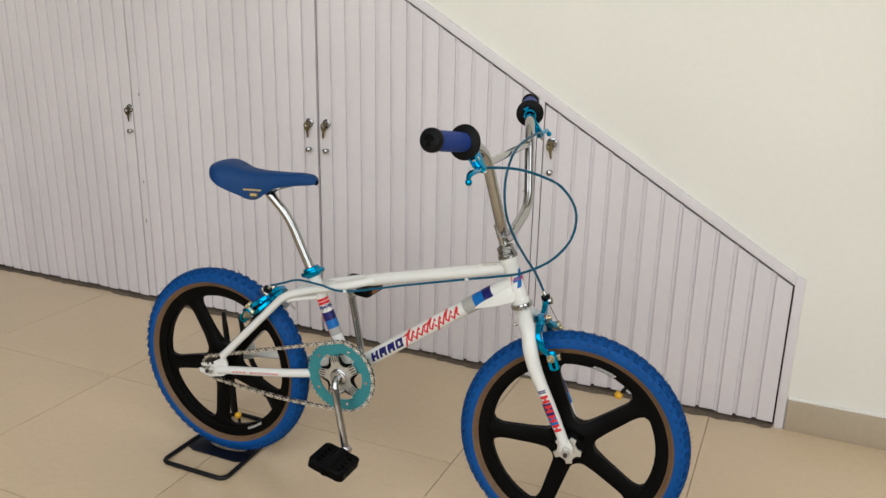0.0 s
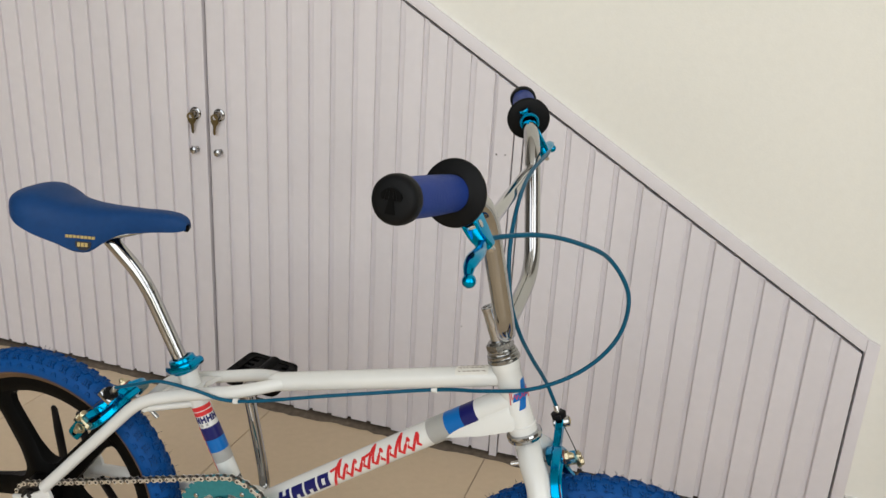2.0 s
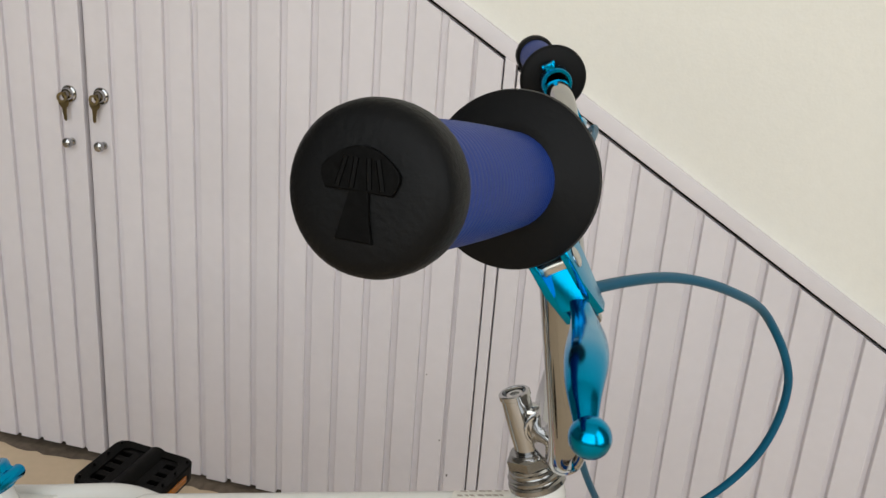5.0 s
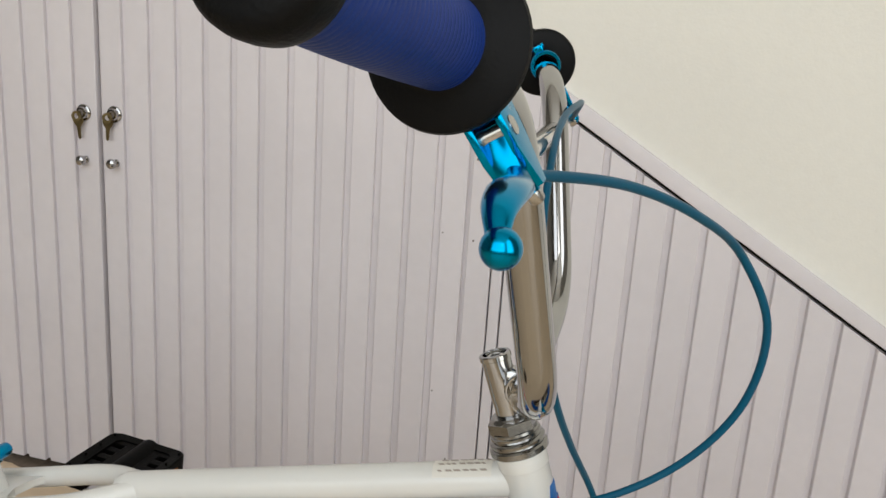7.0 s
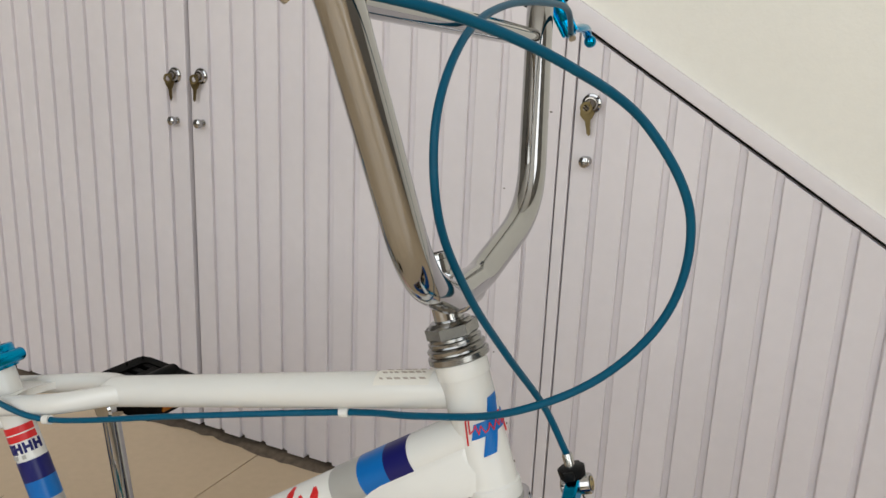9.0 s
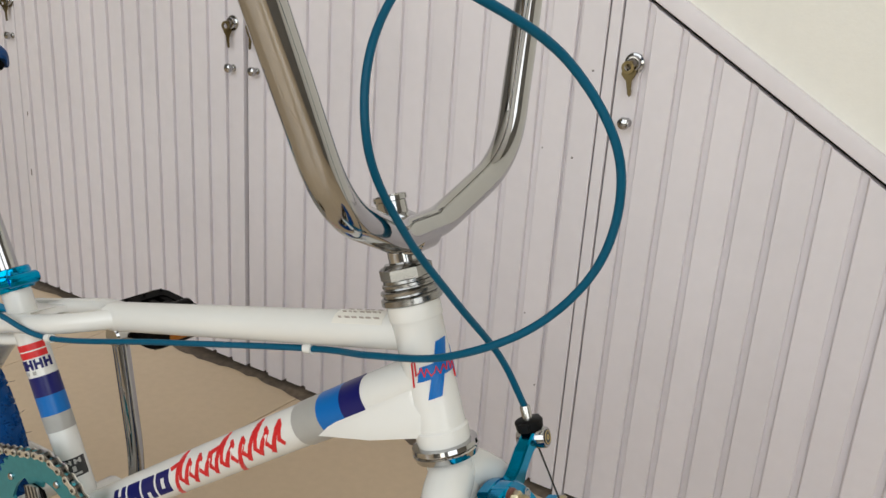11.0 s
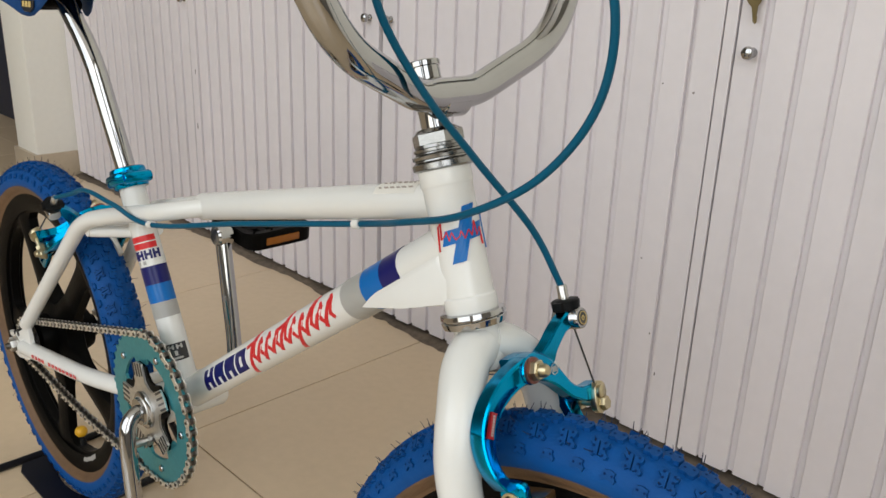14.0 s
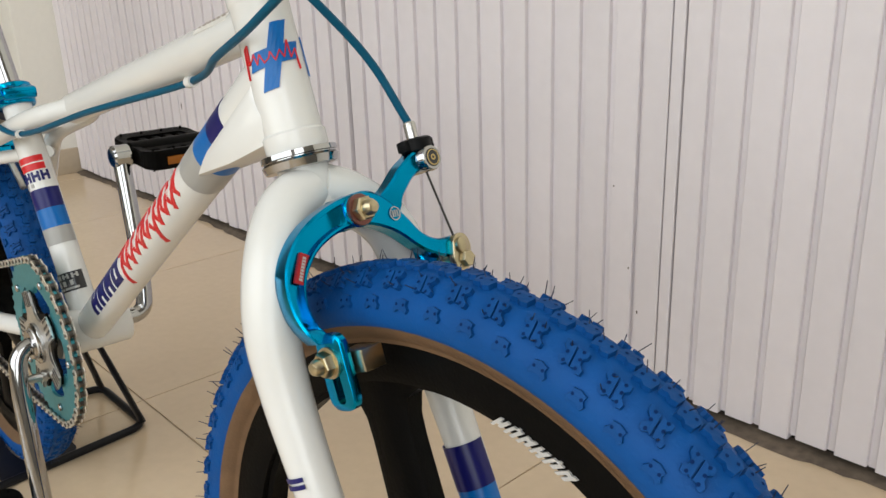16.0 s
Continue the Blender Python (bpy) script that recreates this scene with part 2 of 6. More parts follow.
# south wall with a wide window opening
W0, W1, WZ0, WZ1 = -3.4, 1.9, 0.6, 4.9
slab("wall_south", (X0 - 0.2, Y0 - 0.2, -0.06), (W0, Y0, CEIL), M_BACK, "pale painted wall beside the window")
slab("wall_south", (W1, Y0 - 0.2, -0.06), (X1 + 0.2, Y0, CEIL), M_BACK, "pale painted wall beside the window")
slab("wall_south", (W0, Y0 - 0.2, -0.06), (W1, Y0, WZ0), M_BACK, "pale painted wall under the window")
slab("wall_south", (W0, Y0 - 0.2, WZ1), (W1, Y0, CEIL), M_BACK, "pale painted wall over the window")
# east wall with a window opening, added for the side light
E0, E1 = -1.3, 0.7
slab("wall_east", (X1, Y0, -0.06), (X1 + 0.2, E0, CEIL), M_BACK, "pale painted wall beside the window")
slab("wall_east", (X1, E1, -0.06), (X1 + 0.2, Y1 + 0.3, CEIL), M_BACK, "pale painted wall beside the window")
slab("wall_east", (X1, E0, -0.06), (X1 + 0.2, E1, 0.55), M_BACK, "pale painted wall under the window")
slab("wall_east", (X1, E0, 4.55), (X1 + 0.2, E1, CEIL), M_BACK, "pale painted wall over the window")
slab("wall_west", (X0 - 0.2, Y0, -0.06), (X0, 3.2, CEIL), M_BACK, "pale painted end wall")
slab("wall_alcove", (X0, 3.0, -0.06), (-3.20, 3.2, CEIL), M_WALL, "cream painted wall at the back of the recess")

# the wall over and beside the cupboard: its lower edge follows the stair's slope
SL = -0.609
SX, SZ = 0.133, 0.438      # lower right corner of the sloping door head


def slope(x, up=0.0):
    return SZ + SL * (x - SX) + up


TRIM = 0.034               # the sloping trim's upright width
XL = -3.10                 # left end of the cupboard
bm = B()
z_left = min(slope(XL, TRIM - 0.004), CEIL)
poly = [(XL, z_left), (XL, CEIL), (X1, CEIL), (X1, -0.06), (SX + 0.028, -0.06), (SX + 0.028, slope(SX + 0.028, TRIM - 0.004))]
prism(bm, poly, (0, WALL_Y + 0.10, 0), (1, 0, 0), (0, 0, 1), 0.20)
part("wall_north", bm, M_WALL, None, "cream painted wall above the sloping cupboard", smooth=False, kind="structure")

# skirting tiles along the wall to the right of the cupboard
bm = B()
box(bm, ((SX + 0.034 + X1) / 2, WALL_Y - 0.006, 0.047), (X1 - SX - 0.034, 0.012, 0.094), bevel=0.002)
part("baseboard", bm, M_SKIRT, None, "beige tile skirting along the cream wall", kind="structure")
bm = B()
box(bm, ((SX + 0.034 + X1) / 2, WALL_Y - 0.004, 0.0965), (X1 - SX - 0.034, 0.010, 0.005), bevel=0.001)
part("baseboard", bm, M_CEIL, None, "white mortar edge on the tile skirting", kind="structure")

# cupboard trim: along the slope and down the right end
bm = B()
prism(bm, [(XL, slope(XL, 0.003)), (SX + 0.005, slope(SX + 0.005, 0.003)), (SX + 0.005, slope(SX + 0.005, TRIM)), (XL, slope(XL, TRIM))],
      (0, WALL_Y - 0.001, 0), (1, 0, 0), (0, 0, 1), 0.026, bevel=0.003)
part("trim", bm, M_DOOR, None, "white painted sloping trim over the cupboard doors", kind="structure")
bm = B()
prism(bm, [(SX + 0.005, 0.0), (SX + 0.030, 0.0), (SX + 0.030, slope(SX + 0.005, TRIM) - 0.012), (SX + 0.005, slope(SX + 0.005, TRIM) - 0.001)],
      (0, WALL_Y - 0.001, 0), (1, 0, 0), (0, 0, 1), 0.026, bevel=0.003)
part("trim", bm, M_DOOR, None, "white painted upright trim at the low end", kind="structure")
# dark block close behind the doors: the cavity's shade put into its colour
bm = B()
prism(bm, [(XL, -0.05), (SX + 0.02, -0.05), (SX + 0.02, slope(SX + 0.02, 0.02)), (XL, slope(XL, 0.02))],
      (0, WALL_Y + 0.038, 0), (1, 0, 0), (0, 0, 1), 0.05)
part("cupboard_recess", bm, M_DARK, None, "dark block standing for the shade behind the cupboard doors", smooth=False, kind="structure")

# the pier at the high end of the cupboard
bm = B()
box(bm, (-3.200, 2.42, CEIL / 2), (0.192, 0.47, CEIL), bevel=0.006)
part("pier", bm, M_WALL, None, "cream painted pier beyond the tall cupboard", kind="structure")
bm = B()
box(bm, (-3.200, 2.418, 0.046), (0.212, 0.490, 0.092), bevel=0.003)
part("baseboard", bm, M_SKIRT, None, "beige tile skirting round the pier", kind="structure")

# grout bed under the tiles
slab("floor", (X0 - 0.2, Y0 - 0.2, -0.10), (X1 + 0.2, 3.2, -0.0025), M_GROUT, "beige polished floor tiles with thin joints")
FLOOR = bpy.data.objects["floor"]


# ---- cupboard doors ----
PITCH, FACE = 0.0555, 0.0425


def plank(x0, x1, z0, door):
    """One tongue-and-groove board from x0 to x1, with its recessed tongue on the left, cut to the slope."""
    bm = B()
    y_face, y_groove, y_back = WALL_Y - 0.012, WALL_Y - 0.0035, WALL_Y + 0.010
    g = min(x1 - x0, PITCH) - FACE if x1 - x0 > 0.03 else 0.0
    prof = [(x0, y_groove), (x0 + g - 0.0015, y_groove), (x0 + g, y_face + 0.0012), (x0 + g + 0.0012, y_face),
            (x1 - 0.0012, y_face), (x1, y_face + 0.0012), (x1, y_back), (x0, y_back)] if g > 0 else \
           [(x0, y_face + 0.001), (x0 + 0.001, y_face), (x1 - 0.001, y_face), (x1, y_face + 0.001), (x1, y_back), (x0, y_back)]
    zb = z0 + random.uniform(-0.0035, 0.0035)
    top = [min(slope(x, -0.004), CEIL - 0.02) for x, y in prof]
    lo = [bm.verts.new((x, y, zb)) for x, y in prof]
    hi = [bm.verts.new((x, y, t)) for (x, y), t in zip(prof, top)]
    n = len(prof)
    bm.faces.new(lo[::-1])
    bm.faces.new(hi)
    for k in range(n):
        bm.faces.new((lo[k], lo[(k + 1) % n], hi[(k + 1) % n], hi[k]))
    return part("plank", bm, M_DOOR, door, smooth=False)


def door_furniture(door, x, zl, zk, lean):
    """A round cam lock with a key hanging in it, and a small knob below."""
    yf = WALL_Y - 0.012
    bm = B()
    lathe(bm, [(0, 0.0155), (0.0015, 0.0158), (0.003, 0.0148), (0.004, 0.0115), (0.0085, 0.0108), (0.010, 0.0098), (0.0103, 0.004), (0.0095, 0.0)], (x, yf, zl), (0, -1, 0), 28)
    lock = part("lock", bm, M_CHROME, door, "round nickel cam lock")
    bm = B()
    lathe(bm, [(0.0098, 0.0), (0.0098, 0.0066), (0.0108, 0.0060), (0.0108, 0.0)], (x, yf, zl), (0, -1, 0), 20)
    part("keyhole", bm, M_CHIP, lock, "dark worn key slot")
    bm = B()
    turn = Matrix.Rotation(radians(lean), 4, "Y")
    o = V(x, yf - 0.0135, zl)
    # the bow in the lock's slot and the blade of the spare key on its ring
    box(bm, o + V(0, 0.001, 0), (0.0022, 0.012, 0.008), bevel=0.0005)
    lathe(bm, [(-0.0012, 0.0095), (0.0012, 0.0095), (0.0012, 0.005), (-0.0012, 0.005)], o + V(-0.004, -0.003, -0.006), (0.15, -1, 0), 20, close=True)
    part("key", bm, M_KEY, lock, "dull brass key left in the lock")
    bm = B()
    ky = yf - 0.008
    outline = [(-0.010, -0.010), (-0.0115, -0.016), (-0.0075, -0.0225), (-0.0040, -0.026), (-0.0036, -0.046), (-0.001, -0.0495), (0.0022, -0.047),
               (0.0014, -0.044), (0.0030, -0.0415), (0.0016, -0.038), (0.0030, -0.0355), (0.0036, -0.026), (0.0075, -0.0225), (0.0115, -0.016), (0.010, -0.010), (0.0045, -0.0125), (-0.0045, -0.0125)]
    cs, sn = math.cos(radians(lean)), math.sin(radians(lean))
    prism(bm, [(a * cs + b * sn * -1 - 0.006, b * cs + a * sn) for a, b in outline], (x, ky - 0.003, zl), (1, 0, 0), (0, 0, 1), 0.002, bevel=0.0004)
    part("key_blade", bm, M_KEY, lock, "worn brass key hanging down", smooth=False)
    bm = B()
    lathe(bm, [(0, 0.0075), (0.002, 0.0070), (0.005, 0.0048), (0.008, 0.0058), (0.011, 0.0088), (0.015, 0.0098), (0.019, 0.0084), (0.021, 0.005), (0.0215, 0.0)], (x, yf, zk), (0, -1, 0), 24)
    part("knob", bm, M_CHROME, door, "small chromed knob")


DOORS = [("door_1", XL, -2.206, "tall white tongue-and-groove cupboard door, closed"),
         ("door_2", -2.201, -1.3975, "tall white tongue-and-groove cupboard door with a key"),
         ("door_3", -1.3925, -0.6275, "white boarded cupboard door with a sloping head"),
         ("door_4", -0.6030, 0.1335, "low white boarded cupboard door under the slope")]
LOCKS = {"door_1": (-2.216, 0.758, 0.674, 6), "door_2": (-1.425, 0.765, 0.676, 5), "door_3": (-1.358, 0.767, 0.676, -3), "door_4": (-0.577, 0.772, 0.683, 10)}
# left edge of one board's groove in each door, and the boards' pitch
JOINTS = {"door_1": (-2.206, 0.0553), "door_2": (-1.450, 0.0553), "door_3": (-1.341, 0.0553), "door_4": (-0.567, 0.0536)}
for name, a, b, label in DOORS:
    door = tagged(new(name), label, "cupboard door", kind="structure")
    first, pitch = JOINTS[name]
    edges = [a] + [x for x in (first + pitch * k for k in range(-16, 16)) if a + 0.012 < x < b - 0.010] + [b]
    cells = list(zip(edges, edges[1:]))
    for x0, x1 in cells:
        plank(x0, x1, 0.014, door)
    door_furniture(door, *LOCKS[name])
bm = B()
prism(bm, [(-0.6245, 0.0), (-0.6060, 0.0), (-0.6060, slope(-0.606, 0.004)), (-0.6245, slope(-0.6245, 0.004))], (0, WALL_Y - 0.002, 0), (1, 0, 0), (0, 0, 1), 0.022, bevel=0.002)
part("door_post", bm, M_DOOR, None, "narrow white post between two cupboard doors", smooth=False, kind="structure")
# chips and old screw holes in the paint
for name, x, z, w, h in (("door_3", -0.662, 0.753, 0.004, 0.005), ("door_3", -0.642, 0.754, 0.005, 0.003), ("door_3", -0.714, 0.623, 0.003, 0.003), ("door_3", -0.660, 0.615, 0.004, 0.004), ("door_3", -0.663, 0.134, 0.003, 0.007),
                         ("door_2", -2.168, 0.813, 0.005, 0.012), ("door_2", -2.186, 0.325, 0.005, 0.022), ("door_2", -2.181, 0.480, 0.004, 0.014), ("door_3", -0.682, 0.204, 0.003, 0.004), ("door_3", -0.715, 0.332, 0.003, 0.003)):
    bm = B()
    lathe(bm, [(0.0, 0.0), (0.0, 1.0), (0.0006, 0.9), (0.0006, 0.0)], (0, 0, 0), (0, -1, 0), 9)
    for v in bm.verts:
        v.co = V(x + v.co.x * w / 2, WALL_Y - 0.0118 + v.co.y, z + v.co.z * h / 2)
    part("paint_chip", bm, M_CHIP, bpy.data.objects[name], "small dark chip in the paint", smooth=False)
# ragged strip on the floor along the foot of the doors: dirt and shadow in one dark colour
bm = B()
rnd = random.Random(11)
n = 150
rows = []
for k in range(n + 1):
    x = XL + (SX - XL) * k / n
    d = 0.020 + 0.006 * math.sin(k * 0.37) + rnd.uniform(-0.005, 0.005)
    rows.append([bm.verts.new((x, WALL_Y - 0.010 - d, 0.0004)), bm.verts.new((x, WALL_Y - 0.006 - d * 0.7, 0.0026 + rnd.uniform(0, 0.001))), bm.verts.new((x, WALL_Y - 0.004, 0.0045 + rnd.uniform(0, 0.0015))), bm.verts.new((x, WALL_Y + 0.011, 0.0045)), bm.verts.new((x, WALL_Y + 0.011, 0.0004))])
for a, b in zip(rows, rows[1:]):
    for k in range(5):
        bm.faces.new((a[k], a[(k + 1) % 5], b[(k + 1) % 5], b[k]))
part("trim", bm, M_FOOT_STRIP, None, "ragged grimy strip with painted shade under the doors", kind="structure")


# ---- the bicycle ----
# local axes: x forward from the rear axle, y to the rider's left, z up from the floor
bike = tagged(new("bmx_bicycle"), "white freestyle bicycle with blue tyres and black spoked wheels", "bicycle")
bike.matrix_world = pose(-1.225, 1.545, 0.0, -0.88, 0, 0.31)

AX_R, AX_F, BB = V(0.0235, 0, 0.2575), V(0.9535, 0, 0.2555), V(0.398, 0, 0.311)
HT_B, HT_T = V(0.8215, 0, 0.5565), V(0.788, 0, 0.650)
STEER = (HT_T - HT_B).normalized()
TURN_LEFT = 5.2
S = Matrix.Translation(HT_B) @ Matrix.Rotation(radians(TURN_LEFT), 4, STEER) @ Matrix.Translation(-HT_B)


def steered(bm):
    bm.transform(S)
    return bm


# the bar stands a little askew to the wheel
BAR_LEFT = 5.35
SB = Matrix.Translation(HT_B) @ Matrix.Rotation(radians(BAR_LEFT), 4, STEER) @ Matrix.Translation(-HT_B)


def barred(bm):
    bm.transform(SB)
    return bm


# frame
ST_T = V(0.2970, -0.0065, 0.5535)
TT_F, TT_R = V(0.791, 0, 0.629), V(0.315, 0, 0.5135)
DT_T = V(0.804, 0, 0.600)
bm = B()
sweep(bm, [BB, ST_T], 0.0145, 20)                                     # seat tube
tt_mid = TT_R.lerp(TT_F, 0.30)
sweep(bm, rounded([TT_F, tt_mid, tt_mid + V(-0.012, 0, -0.003)], 0.004), [0.0138] * 8 + [0.0112], 20)
sweep(bm, [BB, DT_T], 0.0175, 24)                                     # down tube
lathe(bm, [(-0.002, 0.0188), (0.0, 0.0194), (0.0085, 0.0194), (0.0093, 0.0187), (0.0100, 0.0181), (0.05, 0.0178), (0.0880, 0.0181), (0.0888, 0.0186), (0.0896, 0.0190), (0.101, 0.0190), (0.102, 0.0178)], HT_B, STEER, 28)
lathe(bm, [(-0.037, 0.0225), (-0.035, 0.0235), (0.035, 0.0235), (0.037, 0.0225)], BB, (0, 1, 0), 28)
for s in (-1, 1):
    # twin stay: from the top tube, round the seat tube, to the bend and down to the dropout
    sweep(bm, rounded([TT_R.lerp(TT_F, 0.32) + V(0, s * 0.005, 0), TT_R.lerp(TT_F, 0.21) + V(0, s * 0.030, -0.001), V(0.312, s * 0.031, 0.5095), V(0.2440, s * 0.042, 0.4890), V(0.062, s * 0.059, 0.300)],
                      [0.03, 0.03, 0.03, 0.035], 8), 0.0095, 14)
    # chain stay
    sweep(bm, rounded([BB + V(-0.005, s * 0.026, -0.004), V(0.33, s * 0.034, 0.300), V(0.24, s * 0.052, 0.288), V(0.05, s * 0.061, 0.262)], 0.05, 8), [0.0105] * 28, 14)
    # dropout plate
    prism(bm, [(-0.040, -0.005), (-0.036, -0.014), (-0.004, -0.022), (0.036, -0.012), (0.052, -0.002), (0.050, 0.026), (0.044, 0.040), (0.028, 0.034), (0.006, 0.020), (-0.012, 0.014), (-0.032, 0.010),
               (-0.030, 0.004), (0.008, 0.004), (0.008, -0.004), (-0.026, -0.004)], V(0.0265, s * 0.059, 0.2585), (1, 0, 0), (0, 0, 1), 0.006, bevel=0.001)
    # short bridge tubes of the brake mount
    sweep(bm, [V(0.330, s * 0.008, 0.490), V(0.252, s * 0.034, 0.476)], 0.0065, 12)
sweep(bm, [V(0.250, -0.040, 0.477), V(0.250, 0.040, 0.477)], 0.0065, 12)
sweep(bm, [V(0.315, -0.034, 0.298), V(0.315, 0.034, 0.298)], 0.008, 12)
# flat web round the seat tube, between the twin tubes, open before and behind it
tt_dir = (TT_F - TT_R).normalized()
prism(bm, [(0.052, -0.028), (0.034, -0.016), (0.028, 0.0), (0.034, 0.016), (0.052, 0.028), (-0.026, 0.030), (-0.014, 0.014), (-0.012, 0.0), (-0.014, -0.014), (-0.026, -0.030)], V(0.306, 0, 0.5100), tt_dir, (0, 1, 0), 0.007, bevel=0.0012)
# gusset between the down tube and the head tube
prism(bm, [(0.716, 0.5245), (0.770, 0.5430), (0.817, 0.560), (0.812, 0.578), (0.803, 0.598), (0.735, 0.548)], (0, 0, 0), (1, 0, 0), (0, 0, 1), 0.0365, bevel=0.007)
frame_ob = part("frame", bm, M_WHITE, bike, "white painted welded steel frame")


# drilled holes drawn as proud dark discs, their inner shade put into the colour
for x, z, r in ((0.0315, 0.2775, 0.0050), (0.0175, 0.2730, 0.0032)):
    for s in (-1, 1):
        bm = B()
        lathe(bm, [(-0.0034, 0.0), (-0.0034, r), (0.0034, r), (0.0034, 0.0)], V(x, s * 0.059, z), (0, 1, 0), 16)
        part("dropout_hole", bm, M_DARK, frame_ob, "dark disc painted as a shaded drilled hole in the dropout")


def band(a, b, r, s0, s1, a0, a1, mat, name, parent, label="", side=V(0, -1, 0), seg=20, steer=False, lift=0.0005):
    """A sticker wrapped on a tube from a to b: s in metres along it, angles in degrees round it from the side that faces out."""
    w = (b - a).normalized()
    u = (side - w * side.dot(w)).normalized()
    v = w.cross(u)
    bm = B()
    rows = []
    n = max(2, int(abs(a1 - a0) / 360 * seg * 2))
    for i in range(n + 1):
        t = radians(a0 + (a1 - a0) * i / n)
        d = u * math.cos(t) + v * math.sin(t)
        rows.append([bm.verts.new(a + w * s + d * rr) for s, rr in ((s0, r), (s0, r + lift), (s1, r + lift), (s1, r))])
    for p, q in zip(rows, rows[1:]):
        for k in range(4):
            bm.faces.new((p[k], p[(k + 1) % 4], q[(k + 1) % 4], q[k]))
    bm.faces.new(rows[0])
    bm.faces.new(rows[-1][::-1])
    if steer:
        steered(bm)
    return part(name, bm, mat, parent, label)


def marks(a, b, r, shapes, mat, name, parent, label="", side=V(0, -1, 0), steer=False, lift=0.0006):
    """Flat outlines laid round a tube: each is a list of (along in metres, round in metres) corners, in quads."""
    w = (b - a).normalized()
    u = (side - w * side.dot(w)).normalized()
    v = w.cross(u)
    bm = B()

    def at(s, c, rr):
        t = c / r
        return bm.verts.new(a + w * s + (u * math.cos(t) + v * math.sin(t)) * rr)
    strips = []
    for q in shapes:
        m = max(1, math.ceil(max(abs(q[3][1] - q[0][1]), abs(q[2][1] - q[1][1])) / 0.0032)) if len(q) == 4 else 1
        for i in range(m):
            f, g = i / m, (i + 1) / m
            strips.append(q if m == 1 else [(q[0][0] + (q[3][0] - q[0][0]) * f, q[0][1] + (q[3][1] - q[0][1]) * f), (q[1][0] + (q[2][0] - q[1][0]) * f, q[1][1] + (q[2][1] - q[1][1]) * f),
                                            (q[1][0] + (q[2][0] - q[1][0]) * g, q[1][1] + (q[2][1] - q[1][1]) * g), (q[0][0] + (q[3][0] - q[0][0]) * g, q[0][1] + (q[3][1] - q[0][1]) * g)])
    for quad in strips:
        lo = [at(s, c, r - 0.0002) for s, c in quad]
        hi = [at(s, c, r + lift) for s, c in quad]
        n = len(quad)
        bm.faces.new(hi)
        for k in range(n):
            bm.faces.new((lo[k], lo[(k + 1) % n], hi[(k + 1) % n], hi[k]))
    if steer:
        steered(bm)
    return part(name, bm, mat, parent, label, smooth=False)


def strokes(line, width):
    """Quads of a pen line through (along, round) points, subdivided."""
    out = []
    for (a, b), (c, d) in zip(line, line[1:]):
        L = math.hypot(c - a, d - b) or 1e-6
        nx, ny = -(d - b) / L * width / 2, (c - a) / L * width / 2
        ex, ey = (c - a) / L * width * 0.25, (d - b) / L * width * 0.25
        n = max(1, int(L / 0.006))
        for k in range(n):
            f, g = k / n, (k + 1) / n
            p = (a - ex + (c - a + 2 * ex) * f, b - ey + (d - b + 2 * ey) * f)
            q = (a - ex + (c - a + 2 * ex) * g, b - ey + (d - b + 2 * ey) * g)
            out.append([(p[0] - nx, p[1] - ny), (q[0] - nx, q[1] - ny), (q[0] + nx, q[1] + ny), (p[0] + nx, p[1] + ny)])
    return out


# down tube stickers: blue stripes, a maker's mark as plain blocks, a red brush flourish
band(BB, DT_T, 0.0175, 0.366, 0.396, -178, 178, M_GREY, "grey_stripe", frame_ob)
band(BB, DT_T, 0.0175, 0.396, 0.423, -100, 178, M_AZURE, "azure_stripe", frame_ob)
band(BB, DT_T, 0.0175, 0.423, 0.446, -90, 178, M_NAVY, "navy_stripe", frame_ob)
blocks = []
for k in range(4):
    s0 = 0.085 + 0.0258 * k
    bars = [(0.0, 0.0072, -0.0105, 0.0105), (0.0140, 0.0212, -0.0105, 0.0105), (0.0072, 0.0140, -0.0105 if k else -0.003, -0.0045 if k == 3 else 0.003)]
    if k == 3:
        bars.append((0.0072, 0.0140, 0.0050, 0.0105))
    for a, b, c0, c1 in bars:
        n = max(1, round((c1 - c0) / 0.004))
        for i in range(n):
            d0, d1 = c0 + (c1 - c0) * i / n, c0 + (c1 - c0) * (i + 1) / n
            blocks.append([(s0 + a - d0 * 0.35, d0), (s0 + b - d0 * 0.35, d0), (s0 + b - d1 * 0.35, d1), (s0 + a - d1 * 0.35, d1)])
marks(BB, DT_T, 0.0175, blocks, M_NAVY, "maker_mark", frame_ob, "navy blocks of a maker's mark")
# slanted brush flourish: joined up-and-down strokes of uneven height, tall ones at the start, the middle and the end
zig = [(-2.0, 2.0), (-1.0, 0.9), (-1.1, 1.0), (-0.9, 0.8), (-1.0, 2.1), (-0.8, 1.0), (-2.1, 0.9), (-1.0, 2.0), (-0.9, 0.9), (-1.1, 1.1)]
pen = []
for k, (low, high) in enumerate(zig):
    ln = [(0.05, low), (0.30, 0.5 * (low + high)), (0.42, high), (0.62, high * 0.7), (0.66, -0.3), (0.98, -0.7)]
    if k in (0, 4):
        pen += strokes([(0.1935 + 0.0160 * (k + x), -0.0102 * h) for x, h in ((-0.1, 0.9), (1.1, 1.2))], 0.0036)
    pen += strokes([(0.1935 + 0.0160 * (k + x + 0.36 * h), -0.0102 * h - 0.0010) for x, h in ln], 0.0040)
marks(BB, DT_T, 0.0175, pen, M_RED, "script_flourish", frame_ob, "red brush-stroke flourish")
# seat tube stickers


